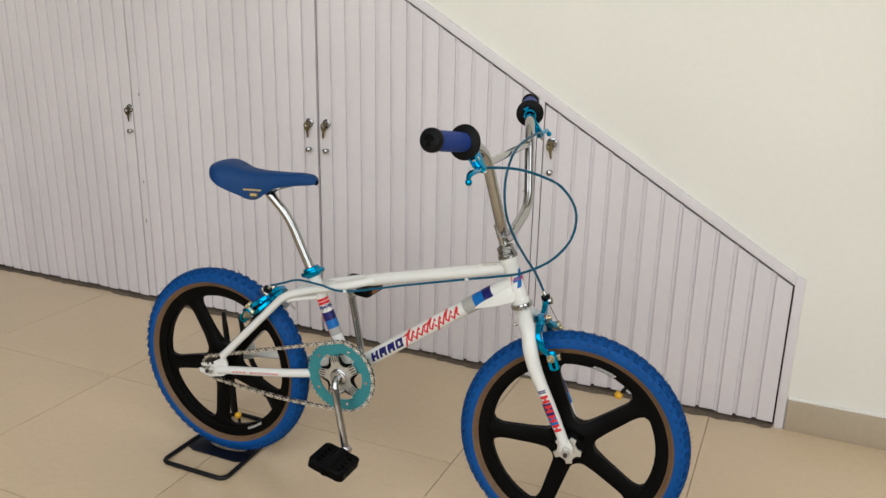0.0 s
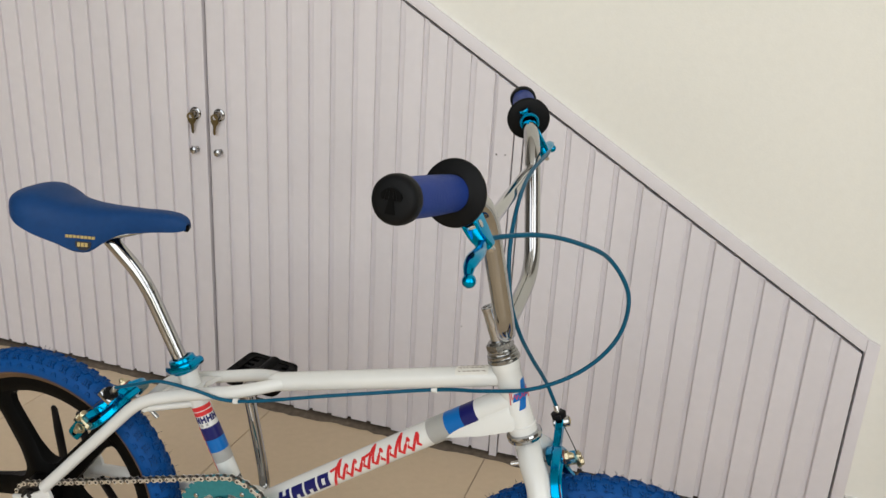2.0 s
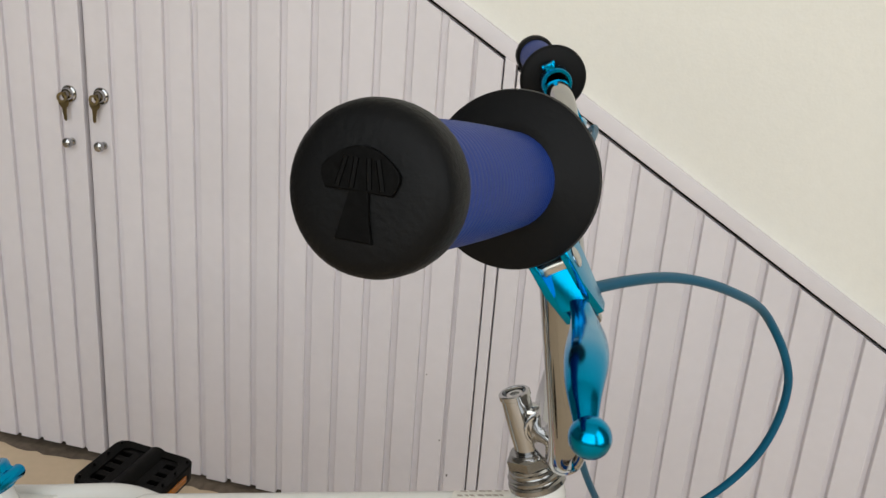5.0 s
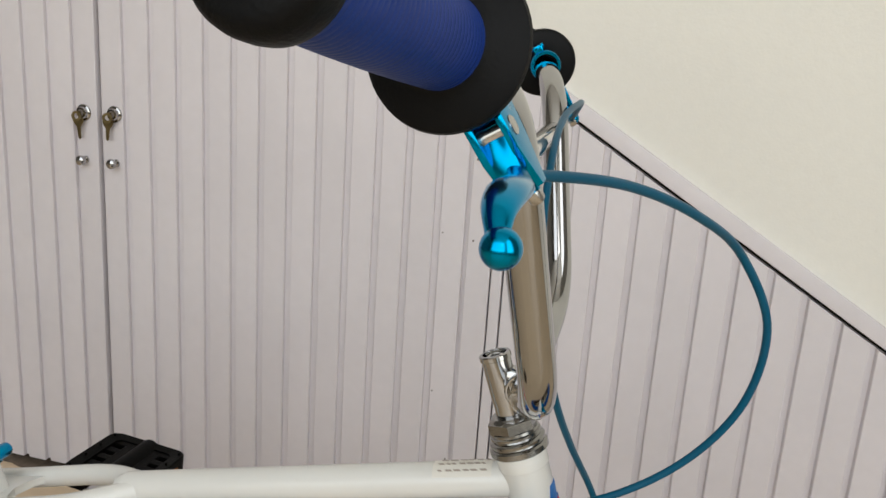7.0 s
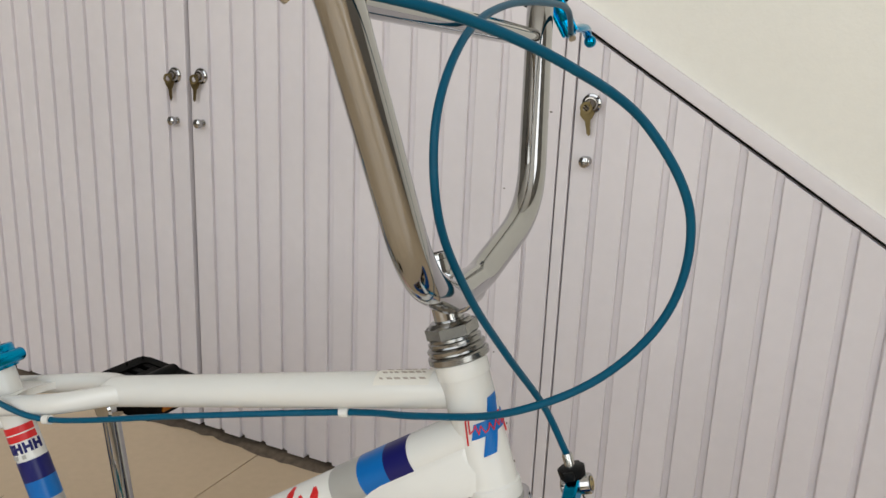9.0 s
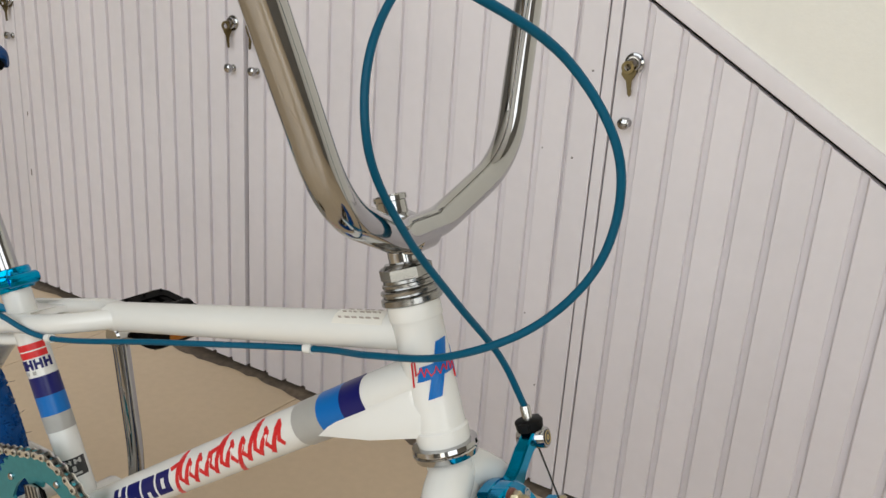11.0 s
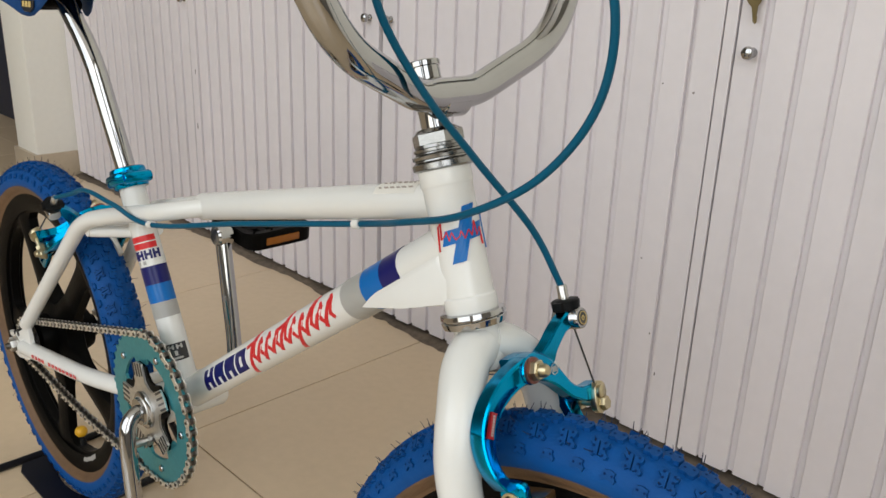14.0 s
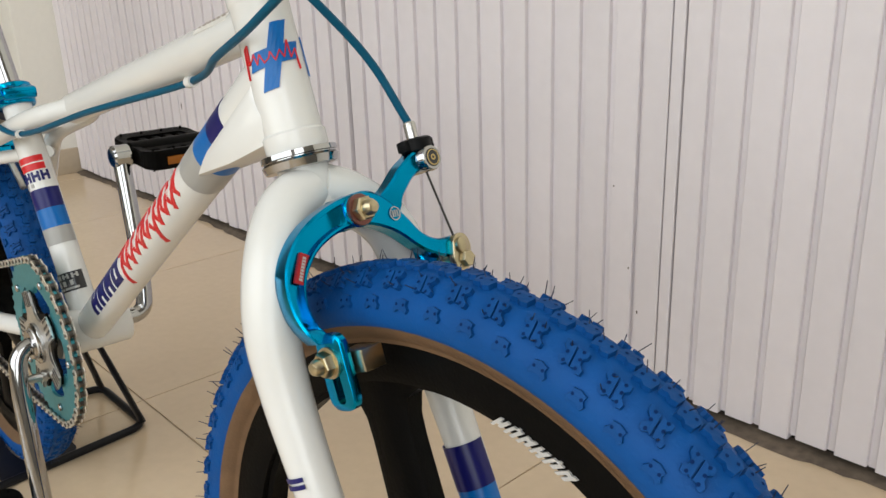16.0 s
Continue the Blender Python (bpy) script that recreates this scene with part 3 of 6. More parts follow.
def letter_block(s, c, h, wide):
    """Three bars of a plain sign: two uprights and a link, from (s, c) up by h and round by wide."""
    t = wide * 0.30
    return [[(s, c), (s + h, c), (s + h, c + t), (s, c + t)], [(s, c + wide - t), (s + h, c + wide - t), (s + h, c + wide), (s, c + wide)],
            [(s + h * 0.38, c + t), (s + h * 0.66, c + t), (s + h * 0.66, c + wide - t), (s + h * 0.38, c + wide - t)]]


ST_R = 0.0145
band(BB, ST_T, ST_R, 0.173, 0.188, -32, 104, M_RED, "red_block", frame_ob)
band(BB, ST_T, ST_R + 0.0004, 0.1800, 0.1812, -33, 105, M_WHITE, "white_line", frame_ob)
marks(BB, ST_T, ST_R, [q for k in range(4) for q in letter_block(0.1610, -0.0090 + 0.0095 * k, 0.0105, 0.0082)], M_NAVY, "maker_mark", frame_ob)
marks(BB, ST_T, ST_R, [[(0.1555, -0.011 + 0.0085 * k), (0.1595, -0.011 + 0.0085 * k), (0.1595, -0.0075 + 0.0085 * k), (0.1555, -0.0075 + 0.0085 * k)] for k in range(3)], M_GREY, "small_print", frame_ob)
band(BB, ST_T, ST_R, 0.132, 0.153, -34, 138, M_NAVY, "navy_stripe", frame_ob)
band(BB, ST_T, ST_R, 0.111, 0.132, -34, 138, M_AZURE, "azure_stripe", frame_ob)
band(BB, ST_T, ST_R, 0.093, 0.111, -34, 138, M_GREY, "grey_stripe", frame_ob)
band(BB, ST_T, ST_R, 0.042, 0.062, -62, 112, M_BLACKDEC, "black_label", frame_ob)
marks(BB, ST_T, ST_R + 0.0005, [q for k in range(4) for q in letter_block(0.0555, -0.0115 + 0.0095 * k, 0.0050, 0.0070)] +
      [[(0.0480, -0.010 + 0.008 * k), (0.0535, -0.010 + 0.008 * k), (0.0535, -0.0065 + 0.008 * k), (0.0480, -0.0065 + 0.008 * k)] for k in range(4)] +
      [[(0.0440, -0.012), (0.0462, -0.012), (0.0462, 0.005), (0.0440, 0.005)], [(0.0440, 0.007), (0.0462, 0.007), (0.0462, 0.022), (0.0440, 0.022)]], M_PALE, "label_print", frame_ob)
line = []
for k in range(9):
    line += [(0.156 - 0.0090 * k, -0.0180 + 0.0010 * (k % 3)), (0.151 - 0.0090 * k, -0.0130 - 0.0012 * (k % 2))]
marks(BB, ST_T, ST_R, strokes(line, 0.0014), M_RED, "script_flourish", frame_ob, lift=0.0011)
# head tube stickers: a blue cross with a thin red flourish
u_front = V(0.83, -0.56, 0)


def sliced(q, n=8):
    """The quad in n slices along the tube."""
    (a0, c0), (a1, c1) = q[0], q[2]
    return [[(a0 + (a1 - a0) * k / n, c0), (a0 + (a1 - a0) * (k + 1) / n, c0), (a0 + (a1 - a0) * (k + 1) / n, c1), (a0 + (a1 - a0) * k / n, c1)] for k in range(n)]


CROSS = [[(0.0345, -0.0050), (0.0730, -0.0050), (0.0730, 0.0050), (0.0345, 0.0050)], [(0.0485, -0.0150), (0.0590, -0.0150), (0.0590, -0.0050), (0.0485, -0.0050)], [(0.0485, 0.0050), (0.0590, 0.0050), (0.0590, 0.0150), (0.0485, 0.0150)]]
marks(HT_B, HT_T, 0.0182, [[(a + 0.10 * c, c + 0.0020 + 0.36 * (a - 0.0537)) for a, c in q] for p in CROSS for q in sliced(p)], M_AZURE, "cross_emblem", frame_ob, "blue cross emblem", side=u_front)
marks(HT_B, HT_T, 0.0182, [[(0.0400, 0.0265), (0.0640, 0.0265), (0.0640, 0.0285), (0.0400, 0.0285)]], M_AZURE, "side_stripe", frame_ob, side=u_front)
thin = [(0.0440, -0.0200), (0.0610, -0.0175), (0.0630, -0.0150), (0.0520, -0.0165), (0.0540, -0.0135), (0.0570, -0.0115), (0.0505, -0.0105), (0.0560, -0.0080), (0.0505, -0.0060), (0.0525, -0.0030), (0.0560, -0.0015), (0.0505, 0.0005),
        (0.0560, 0.0040), (0.0515, 0.0060), (0.0610, 0.0095), (0.0510, 0.0100), (0.0560, 0.0140), (0.0440, 0.0150)]
marks(HT_B, HT_T, 0.0184, strokes([(a, c + 0.0015) for a, c in thin], 0.0007), M_RED, "script_flourish", frame_ob, "thin red pen flourish", side=u_front, lift=0.0009)
# small print on the top tube and the chain stay
tt_top = V(0, -0.28, 1)
band(TT_R, TT_F, 0.0138, 0.424, 0.470, -48, 42, M_CREAM, "cream_label", frame_ob, "small cream label with rows of print", side=tt_top, lift=0.0003)
rnd = random.Random(5)
rows = []
for j in range(3):
    s0 = 0.427 + rnd.uniform(0, 0.003)
    while s0 < 0.464:
        w0 = rnd.uniform(0.0022, 0.0050)
        rows.append([(s0, -0.0080 + 0.0062 * j), (s0 + w0, -0.0080 + 0.0062 * j), (s0 + w0 + 0.0016, -0.0066 + 0.0062 * j), (s0 + 0.0016, -0.0066 + 0.0062 * j)])
        s0 += w0 + rnd.uniform(0.0012, 0.0034)
marks(TT_R, TT_F, 0.0140, rows, M_PRINT, "small_print", frame_ob, side=tt_top)
cs_a, cs_b = V(0.24, -0.052, 0.288), V(0.05, -0.061, 0.262)
marks(cs_b, cs_a, 0.0107, [q for k in range(13) if k != 4 for q in [[(s0 + f, -0.0024), (s0 + f + 0.0013, -0.0024), (s0 + f + 0.0017, 0.0024), (s0 + f + 0.0004, 0.0024)] for s0 in (0.050 + 0.0105 * k,) for f in (0.0, 0.0042)] + [[(0.0513 + 0.0105 * k, -0.0006), (0.0542 + 0.0105 * k, -0.0006), (0.0542 + 0.0105 * k, 0.0006), (0.0513 + 0.0105 * k, 0.0006)]]], M_RED, "red_print", frame_ob)

# fork
bm = B()
sweep(bm, [HT_B - STEER * 0.006, HT_B - STEER * 0.022, HT_B - STEER * 0.044], [0.0155, 0.0165, 0.0175], 24)
CR = HT_B - STEER * 0.032
for s in (-1, 1):
    leg = [CR + V(0, s * 0.004, 0.006), CR + V(0.007, s * 0.026, -0.003), CR + V(0.021, s * 0.046, -0.024), V(0.8615, s * 0.056, 0.468), V(0.873, s * 0.0575, 0.433), V(0.890, s * 0.0580, 0.396), V(0.920, s * 0.0580, 0.335), V(0.946, s * 0.0580, 0.278)]
    pts = curve(leg, 7)
    rr = [0.0168 if i < 16 else 0.0168 - 0.0060 * (i - 16) / (len(pts) - 17) for i in range(len(pts))]
    sweep(bm, pts, rr, 18, squash=(1.0, 1.0))
    prism(bm, [(-0.014, -0.006), (-0.008, -0.013), (0.008, -0.013), (0.014, -0.004), (0.012, 0.012), (0.000, 0.030), (-0.018, 0.034)], V(0.9535, s * 0.0575, 0.2570), (1, 0, 0), (0, 0, 1), 0.006, bevel=0.001)
fork = part("fork", steered(bm), M_WHITE, bike, "white painted steel fork with curved legs")
f_a, f_b = V(0.8925, -0.0580, 0.391), V(0.946, -0.0580, 0.278)


def leg_radius(s):
    return 0.0137 - 0.0029 * s / 0.125


band(f_a, f_b, leg_radius(0.030), 0.030, 0.058, -40, 70, M_NAVY, "navy_stripe", fork, steer=True)
band(f_a, f_b, leg_radius(0.058), 0.058, 0.080, -40, 70, M_AZURE, "azure_stripe", fork, steer=True)
marks(f_a, f_b, leg_radius(0.0), [[(0.000 + 0.004 * k, -0.008), (0.0025 + 0.004 * k, -0.008), (0.0025 + 0.004 * k, 0.008), (0.000 + 0.004 * k, 0.008)] for k in range(2)], M_NAVY, "navy_bar", fork, steer=True)
for k in range(4):
    s0 = 0.012 + 0.0225 * k
    marks(f_a, f_b, leg_radius(s0) + 0.0006, [[(s0, -0.009), (s0 + 0.006, -0.009), (s0 + 0.006, 0.007), (s0, 0.007)], [(s0 + 0.011, -0.009), (s0 + 0.0165, -0.009), (s0 + 0.0165, 0.007), (s0 + 0.011, 0.007)],
                                              [(s0 + 0.006, -0.003), (s0 + 0.011, -0.003), (s0 + 0.011, 0.001), (s0 + 0.006, 0.001)]], M_RED, "maker_mark", fork, steer=True)
l_a, l_b = V(0.905, 0.0580, 0.3645), V(0.946, 0.0580, 0.278)
band(l_a, l_b, 0.0134, 0.000, 0.030, -110, 110, M_NAVY, "navy_stripe", fork, steer=True)
band(l_a, l_b, 0.0131, 0.030, 0.056, -110, 110, M_AZURE, "azure_stripe", fork, steer=True)

# headset
bm = B()
lathe(bm, [(-0.011, 0.0185), (-0.0105, 0.0225), (-0.006, 0.0240), (-0.0045, 0.0225), (-0.004, 0.0225), (-0.0035, 0.0240), (-0.0005, 0.0236), (0.0, 0.0205)], HT_B - STEER * 0.002, STEER, 36)
part("lower_headset_cup", bm, M_CHROME, bike)
bm = B()
lathe(bm, [(0.0, 0.0190), (0.0004, 0.0206), (0.0014, 0.0218), (0.0052, 0.0218), (0.0064, 0.0206), (0.0068, 0.0196), (0.0080, 0.0194), (0.0084, 0.0206), (0.0104, 0.0210), (0.0112, 0.0202), (0.0120, 0.0184), (0.0132, 0.0180),
           (0.0136, 0.0190), (0.0154, 0.0190), (0.0160, 0.0178), (0.0180, 0.0176), (0.0186, 0.0162)], HT_T + STEER * 0.0008, STEER, 40)
headset = part("upper_headset", bm, M_HEAD, bike, "worn steel upper headset of stacked rings")
bm = B()
nut(bm, HT_T + STEER * 0.0190, STEER, 0.0188, 0.0092)
lathe(bm, [(0.0080, 0.0160), (0.0096, 0.0152), (0.0108, 0.0140), (0.0108, 0.0108)], HT_T + STEER * 0.0190, STEER, 28)
part("lock_nut", bm, M_HEAD, headset)

# stem: a quill with a flat-sided clamp body and a lip round its open top
CLAMP = V(0.786, 0, 0.700)
bm = B()
lathe(bm, [(0.010, 0.0108), (0.0400, 0.0104), (0.0425, 0.0108), (0.0722, 0.0108), (0.0728, 0.0118), (0.0760, 0.0118), (0.0767, 0.0111), (0.0767, 0.0090), (0.0715, 0.0088), (0.0710, 0.0)], HT_T, STEER, 32)
f = V(STEER.z, 0, -STEER.x)
lathe(bm, [(-0.0130, 0.0112), (-0.0130, 0.0124), (-0.0120, 0.0132), (0.0120, 0.0132), (0.0130, 0.0124), (0.0130, 0.0112)], CLAMP, (0, 1, 0), 32, close=True)
q0 = HT_T + STEER * 0.055
prism(bm, [(-0.008, -0.0140), (0.006, -0.0150), (0.014, -0.0130), (0.020, -0.0060), (0.020, 0.0030), (0.010, 0.0090), (-0.008, 0.0100)], q0, f, STEER, 0.0180, bevel=0.0045)
stem = part("stem", barred(bm), M_CHROME, bike, "chromed quill stem")
bm = B()
lathe(bm, [(0, 0.0070), (0.0035, 0.0070), (0.0045, 0.0060), (0.0045, 0.0036), (0.002, 0.0034), (0.002, 0)], HT_T + STEER * 0.0705, STEER, 18)
part("stem_bolt", barred(bm), M_STEEL, stem)

# handlebar
BAR = [(0, 0.786, 0.700), (0.030, 0.789, 0.7035), (0.1151, 0.8018, 0.7400), (0.1870, 0.7775, 0.9067), (0.2601, 0.7594, 0.9297), (0.3661, 0.7351, 0.9452)]


def bar_side(s):
    return [V(x, s * w - 0.0081 * min(1, w / 0.1), z + s * w * 0.0229) for w, x, z in BAR]


line = [p for p in reversed(bar_side(-1)[1:])] + bar_side(1)[1:]
for k, j in ((0, 1), (-1, -2)):
    line[k] = line[k].lerp(line[j], 0.15)          # the tube ends inside the grip
bm = B()
sweep(bm, rounded(line, [0.02, 0.052, 0.036, 0.012, 0.012, 0.036, 0.052, 0.02], 10), 0.0111, 24)
handlebar = part("handlebar", barred(bm), M_CHROME, bike, "tall chromed handlebar with a crossbar")
XB = 0.166
bm = B()
sweep(bm, [V(0.7795, -XB, 0.876), V(0.7795, -0.06, 0.876), V(0.7795, 0.06, 0.876), V(0.7795, XB, 0.876)], [0.0075, 0.0080, 0.0080, 0.0075], 18)
part("crossbar", barred(bm), M_CHROME, handlebar)


def grip(s):
    """A mushroom grip: thick soft core, a wide inner flange and a domed end cap."""
    p = bar_side(s)
    a, b = p[4], p[5]
    w = (b - a).normalized()
    o = a - w * 0.004
    n = 34
    prof = [(0.006, 0.0170)]
    for k in range(n):
        h = 0.010 + 0.099 * k / n
        r = 0.0172 + 0.0008 * math.sin(math.pi * k / n)
        prof += [(h, r), (h + 0.0020, r), (h + 0.0022, r - 0.00012), (h + 0.0026, r - 0.00012)]
    prof += [(0.113, 0.0170)]
    bm = B()
    lathe(bm, prof, o, w, 40)
    core = part("grip_core", barred(bm), M_GRIP, bike, "ribbed blue rubber grip", )
    bm = B()
    lathe(bm, [(-0.001, 0.0118), (-0.001, 0.0290), (0.0005, 0.0312), (0.003, 0.0321), (0.0050, 0.0316), (0.0066, 0.0294), (0.0078, 0.0205), (0.0092, 0.0180), (0.0112, 0.0160)], o, w, 56)
    part("inner_flange", barred(bm), M_RUBBER, core, "wide black rubber flange")
    bm = B()
    lathe(bm, [(h + 0.0120, r * 0.970) for h, r in ((0.092, 0.0160), (0.0934, 0.0198), (0.0952, 0.0212), (0.0985, 0.0216), (0.1035, 0.0215), (0.1066, 0.0208), (0.1086, 0.0192), (0.1096, 0.0165), (0.1101, 0.0120), (0.1104, 0.0))], o, w, 48)
    part("end_cap", barred(bm), M_RUBBER, core, "domed black rubber end cap")
    bm = B()
    zz = V(0, 0, 1)
    zz = (zz - w * zz.dot(w)).normalized()
    xx = zz.cross(w)
    ctr = o + w * 0.1224
    # moulded emblem: a ragged cap over a short stalk, raised, its recess's shade painted black
    cap = [(math.cos(t) * (0.0094 + 0.0007 * math.sin(5 * t)), math.sin(t) * 0.0078 + 0.0020) for t in (math.pi * (-0.10 + 1.20 * k / 18) for k in range(19))]
    prism(bm, cap, ctr + w * 0.0002, xx, zz, 0.0016, bevel=0.0004)
    prism(bm, [(-0.0022, 0.001), (-0.0030, -0.006), (-0.0048, -0.0115), (0.0046, -0.0115), (0.0032, -0.006), (0.0024, 0.001)], ctr + w * 0.0002, xx, zz, 0.0014, bevel=0.0004)
    for x in (-0.0052, -0.0016, 0.0028, 0.0060):
        sweep(bm, [ctr + xx * x + zz * 0.0005 + w * 0.0008, ctr + xx * (x * 0.7) + zz * 0.0072 + w * 0.0008], 0.0008, 6)
    part("moulded_emblem", barred(bm), M_MAG, core, smooth=False)
    return core


for s in (-1, 1):
    grip(s)


def brake_lever(s):
    """An alloy lever: hinged clamp band, flat perch, and a goosenecked blade with a ball end."""
    p = bar_side(s)
    a, b = p[4], p[5]
    w = (b - a).normalized()
    c = a - w * 0.0165
    dn = V(0.52, 0, -0.85)
    dn = (dn - w * dn.dot(w)).normalized()
    fw = w.cross(dn) * (-s)
    m = Matrix((w, fw, dn)).transposed().to_4x4()
    bm = B()
    lathe(bm, [(-0.0075, 0.0112), (-0.0075, 0.0138), (-0.006, 0.0146), (0.006, 0.0146), (0.0075, 0.0138), (0.0075, 0.0112)], c, w, 28, close=True)
    box(bm, c - dn * 0.0165, (0.013, 0.009, 0.008), m=m, bevel=0.0018)
    box(bm, c + dn * 0.020, (0.015, 0.016, 0.020), m=m, bevel=0.0035)
    box(bm, c + dn * 0.040 - w * 0.001, (0.014, 0.0112, 0.024), m=m, bevel=0.003)
    for f in (-1, 1):
        prism(bm, [(-0.009, 0.010), (0.010, 0.012), (0.013, 0.030), (0.007, 0.044), (-0.006, 0.057), (-0.013, 0.055), (-0.012, 0.036)], c + fw * (f * 0.0062), w, dn, 0.0032, bevel=0.0008)
    sweep(bm, [c + dn * 0.045 - w * 0.006, c + dn * 0.057 - w * 0.011], [0.0062, 0.0048], 14)
    lever = part("brake_lever", barred(bm), M_ANO, bike, "blue anodised lever perch and clamp")
    bm = B()
    bl = curve([c + dn * 0.048 + fw * 0.002, c + dn * 0.056 + w * 0.016 + fw * 0.005, c + dn * 0.060 + w * 0.034 + fw * 0.008, c + dn * 0.0635 + w * 0.052 + fw * 0.010, c + dn * 0.069 + w * 0.066 + fw * 0.010, c + dn * 0.077 + w * 0.0745 + fw * 0.009], 6)
    n = len(bl)
    sweep(bm, bl, [0.0036 + 0.0034 * math.sin(math.pi * (i / (n - 1)) ** 1.1) ** 1.3 for i in range(n)], 16, squash=(0.62, 1.0))
    bmesh.ops.create_uvsphere(bm, u_segments=22, v_segments=14, radius=0.0062, matrix=Matrix.Translation(c + dn * 0.0805 + w * 0.0755 + fw * 0.009))
    part("lever_blade", barred(bm), M_ANO, lever, "blue anodised ball-ended blade")
    bm = B()
    lathe(bm, [(-0.0088, 0.0030), (-0.0082, 0.0040), (0.0082, 0.0040), (0.0088, 0.0030)], c + dn * 0.034 + w * 0.003, fw, 14)
    part("pivot_screw", barred(bm), M_STEEL, lever)
    bm = B()
    lathe(bm, [(0, 0.0030), (0.006, 0.0030), (0.0065, 0.0034), (0.012, 0.0034)], c + dn * 0.052 - w * 0.009, dn * 0.55 - w * 0.7, 14)
    part("cable_ferrule", barred(bm), M_STEEL, lever)
    bm = B()
    lathe(bm, [(-0.0062, 0.0), (-0.0062, 0.0024), (0.0062, 0.0024), (0.0062, 0.0)], c - dn * 0.0180, fw, 12)
    part("clamp_screw", barred(bm), M_ANO, lever)
    return SB @ (c + dn * 0.056 - w * 0.013)


LEVER_END = {s: brake_lever(s) for s in (-1, 1)}


# wheels
def mag_disc(bm, phase, hub_r=0.030, win_out=0.180, rim_r=0.200):
    """A moulded five-spoke disc: each of five rounded windows is ringed by quads out to its sector's border."""
    half = math.pi / 5

    def corner_loop():
        # corners (radius, angle) of a window, then rounded
        sp_in, sp_out = 0.0205, 0.0165
        r_in = 0.052
        a_in = half - math.asin(sp_in / r_in)
        a_out = half - math.asin(sp_out / win_out)
        P = []
        P.append(V(r_in * math.cos(a_in), r_in * math.sin(a_in), 0))
        for k in range(9):
            a = a_out - 2 * a_out * k / 8
            P.append(V(win_out * math.cos(a), win_out * math.sin(a), 0))
        P.append(V(r_in * math.cos(-a_in), r_in * math.sin(-a_in), 0))
        m = len(P)
        out = []
        for i in range(m):
            a, p, b = P[i - 1], P[i], P[(i + 1) % m]
            rr = 0.010 if i in (0, m - 1) else (0.034 if i in (1, m - 2) else 0.001)
            u, w = a - p, b - p
            d1, d2 = min(rr, u.length * 0.48), min(rr, w.length * 0.48)
            if i == 1:
                d1, d2 = 0.036, min(0.021, w.length * 0.95)
            if i == m - 2:
                d1, d2 = min(0.021, u.length * 0.95), 0.036
            st, en = p + u.normalized() * d1, p + w.normalized() * d2
            q = 8 if rr > 0.005 else 1
            for k in range(q + 1):
                f = k / q
                out.append(st * (1 - f) ** 2 + p * (2 * f * (1 - f)) + en * f * f)
        return out

    loop = corner_loop()
    # resample evenly by angle round the window's middle
    c = V(0.118, 0, 0)
    seg = 48

    def hit_loop(t):
        d = V(math.cos(t), math.sin(t), 0)
        best = None
        for a, b in zip(loop, loop[1:] + loop[:1]):
            e = b - a
            den = d.x * e.y - d.y * e.x
            if abs(den) < 1e-12:
                continue
            q = a - c
            k = (q.x * e.y - q.y * e.x) / den
            m_ = (q.x * d.y - q.y * d.x) / den
            if k > 0 and -1e-6 <= m_ <= 1 + 1e-6:
                best = k if best is None else min(best, k)
        return c + d * (best or 0.02)

    def hit_sector(t):
        d = V(math.cos(t), math.sin(t), 0)
        ks = []
        # circle of the rim
        b2, c2 = c.dot(d), c.length_squared - rim_r ** 2
        ks.append(-b2 + math.sqrt(b2 * b2 - c2))
        disc = b2 * b2 - (c.length_squared - hub_r ** 2)
        if disc > 0:
            k = -b2 - math.sqrt(disc)
            if k > 0:
                ks.append(k)
        for sg in (-1, 1):
            e = V(math.cos(half), sg * math.sin(half), 0)
            den = d.x * e.y - d.y * e.x
            if abs(den) > 1e-9:
                k = -(c.x * e.y - c.y * e.x) / den
                p = c + d * k
                if k > 0 and p.dot(e) > 0:
                    ks.append(k)
        return c + d * min(ks)
    for sec in range(5):
        rot = Matrix.Rotation(phase + half + sec * 2 * half, 3, "Z")
        A = [hit_loop(2 * math.pi * k / seg) for k in range(seg)]
        O = [hit_sector(2 * math.pi * k / seg) for k in range(seg)]
        rings = []
        for s in (-1, 1):
            rows = []
            for mix, h in ((0.0, 0.0045), (0.0, 0.0060), (0.10, 0.0072), (0.45, 0.0085), (0.60, 0.0092), (1.0, 0.0105)):
                row = []
                for a, o in zip(A, O):
                    p = rot @ a.lerp(o, mix)
                    thick = h + 0.010 * max(0.0, 1 - (p.length - 0.025) / 0.06)
                    row.append(bm.verts.new((p.x, s * thick, p.y)))
                rows.append(row)
            for r0, r1 in zip(rows, rows[1:]):
                for k in range(seg):
                    bm.faces.new((r0[k], r0[(k + 1) % seg], r1[(k + 1) % seg], r1[k]))
            rings.append(rows[0])
        for k in range(seg):
            bm.faces.new((rings[0][k], rings[0][(k + 1) % seg], rings[1][(k + 1) % seg], rings[1][k]))
    bmesh.ops.remove_doubles(bm, verts=bm.verts, dist=0.00005)


def knob_block(bm, place, outline, h):
    """A raised tread block: outline in (along, across) metres, laid on the tyre by place()."""
    lo = [bm.verts.new(place(a, b, -0.0006)) for a, b in outline]
    hi = [bm.verts.new(place(a * 0.94, b * 0.94, h)) for a, b in outline]
    n = len(outline)
    bm.faces.new(hi)
    for k in range(n):
        bm.faces.new((lo[k], lo[(k + 1) % n], hi[(k + 1) % n], hi[k]))


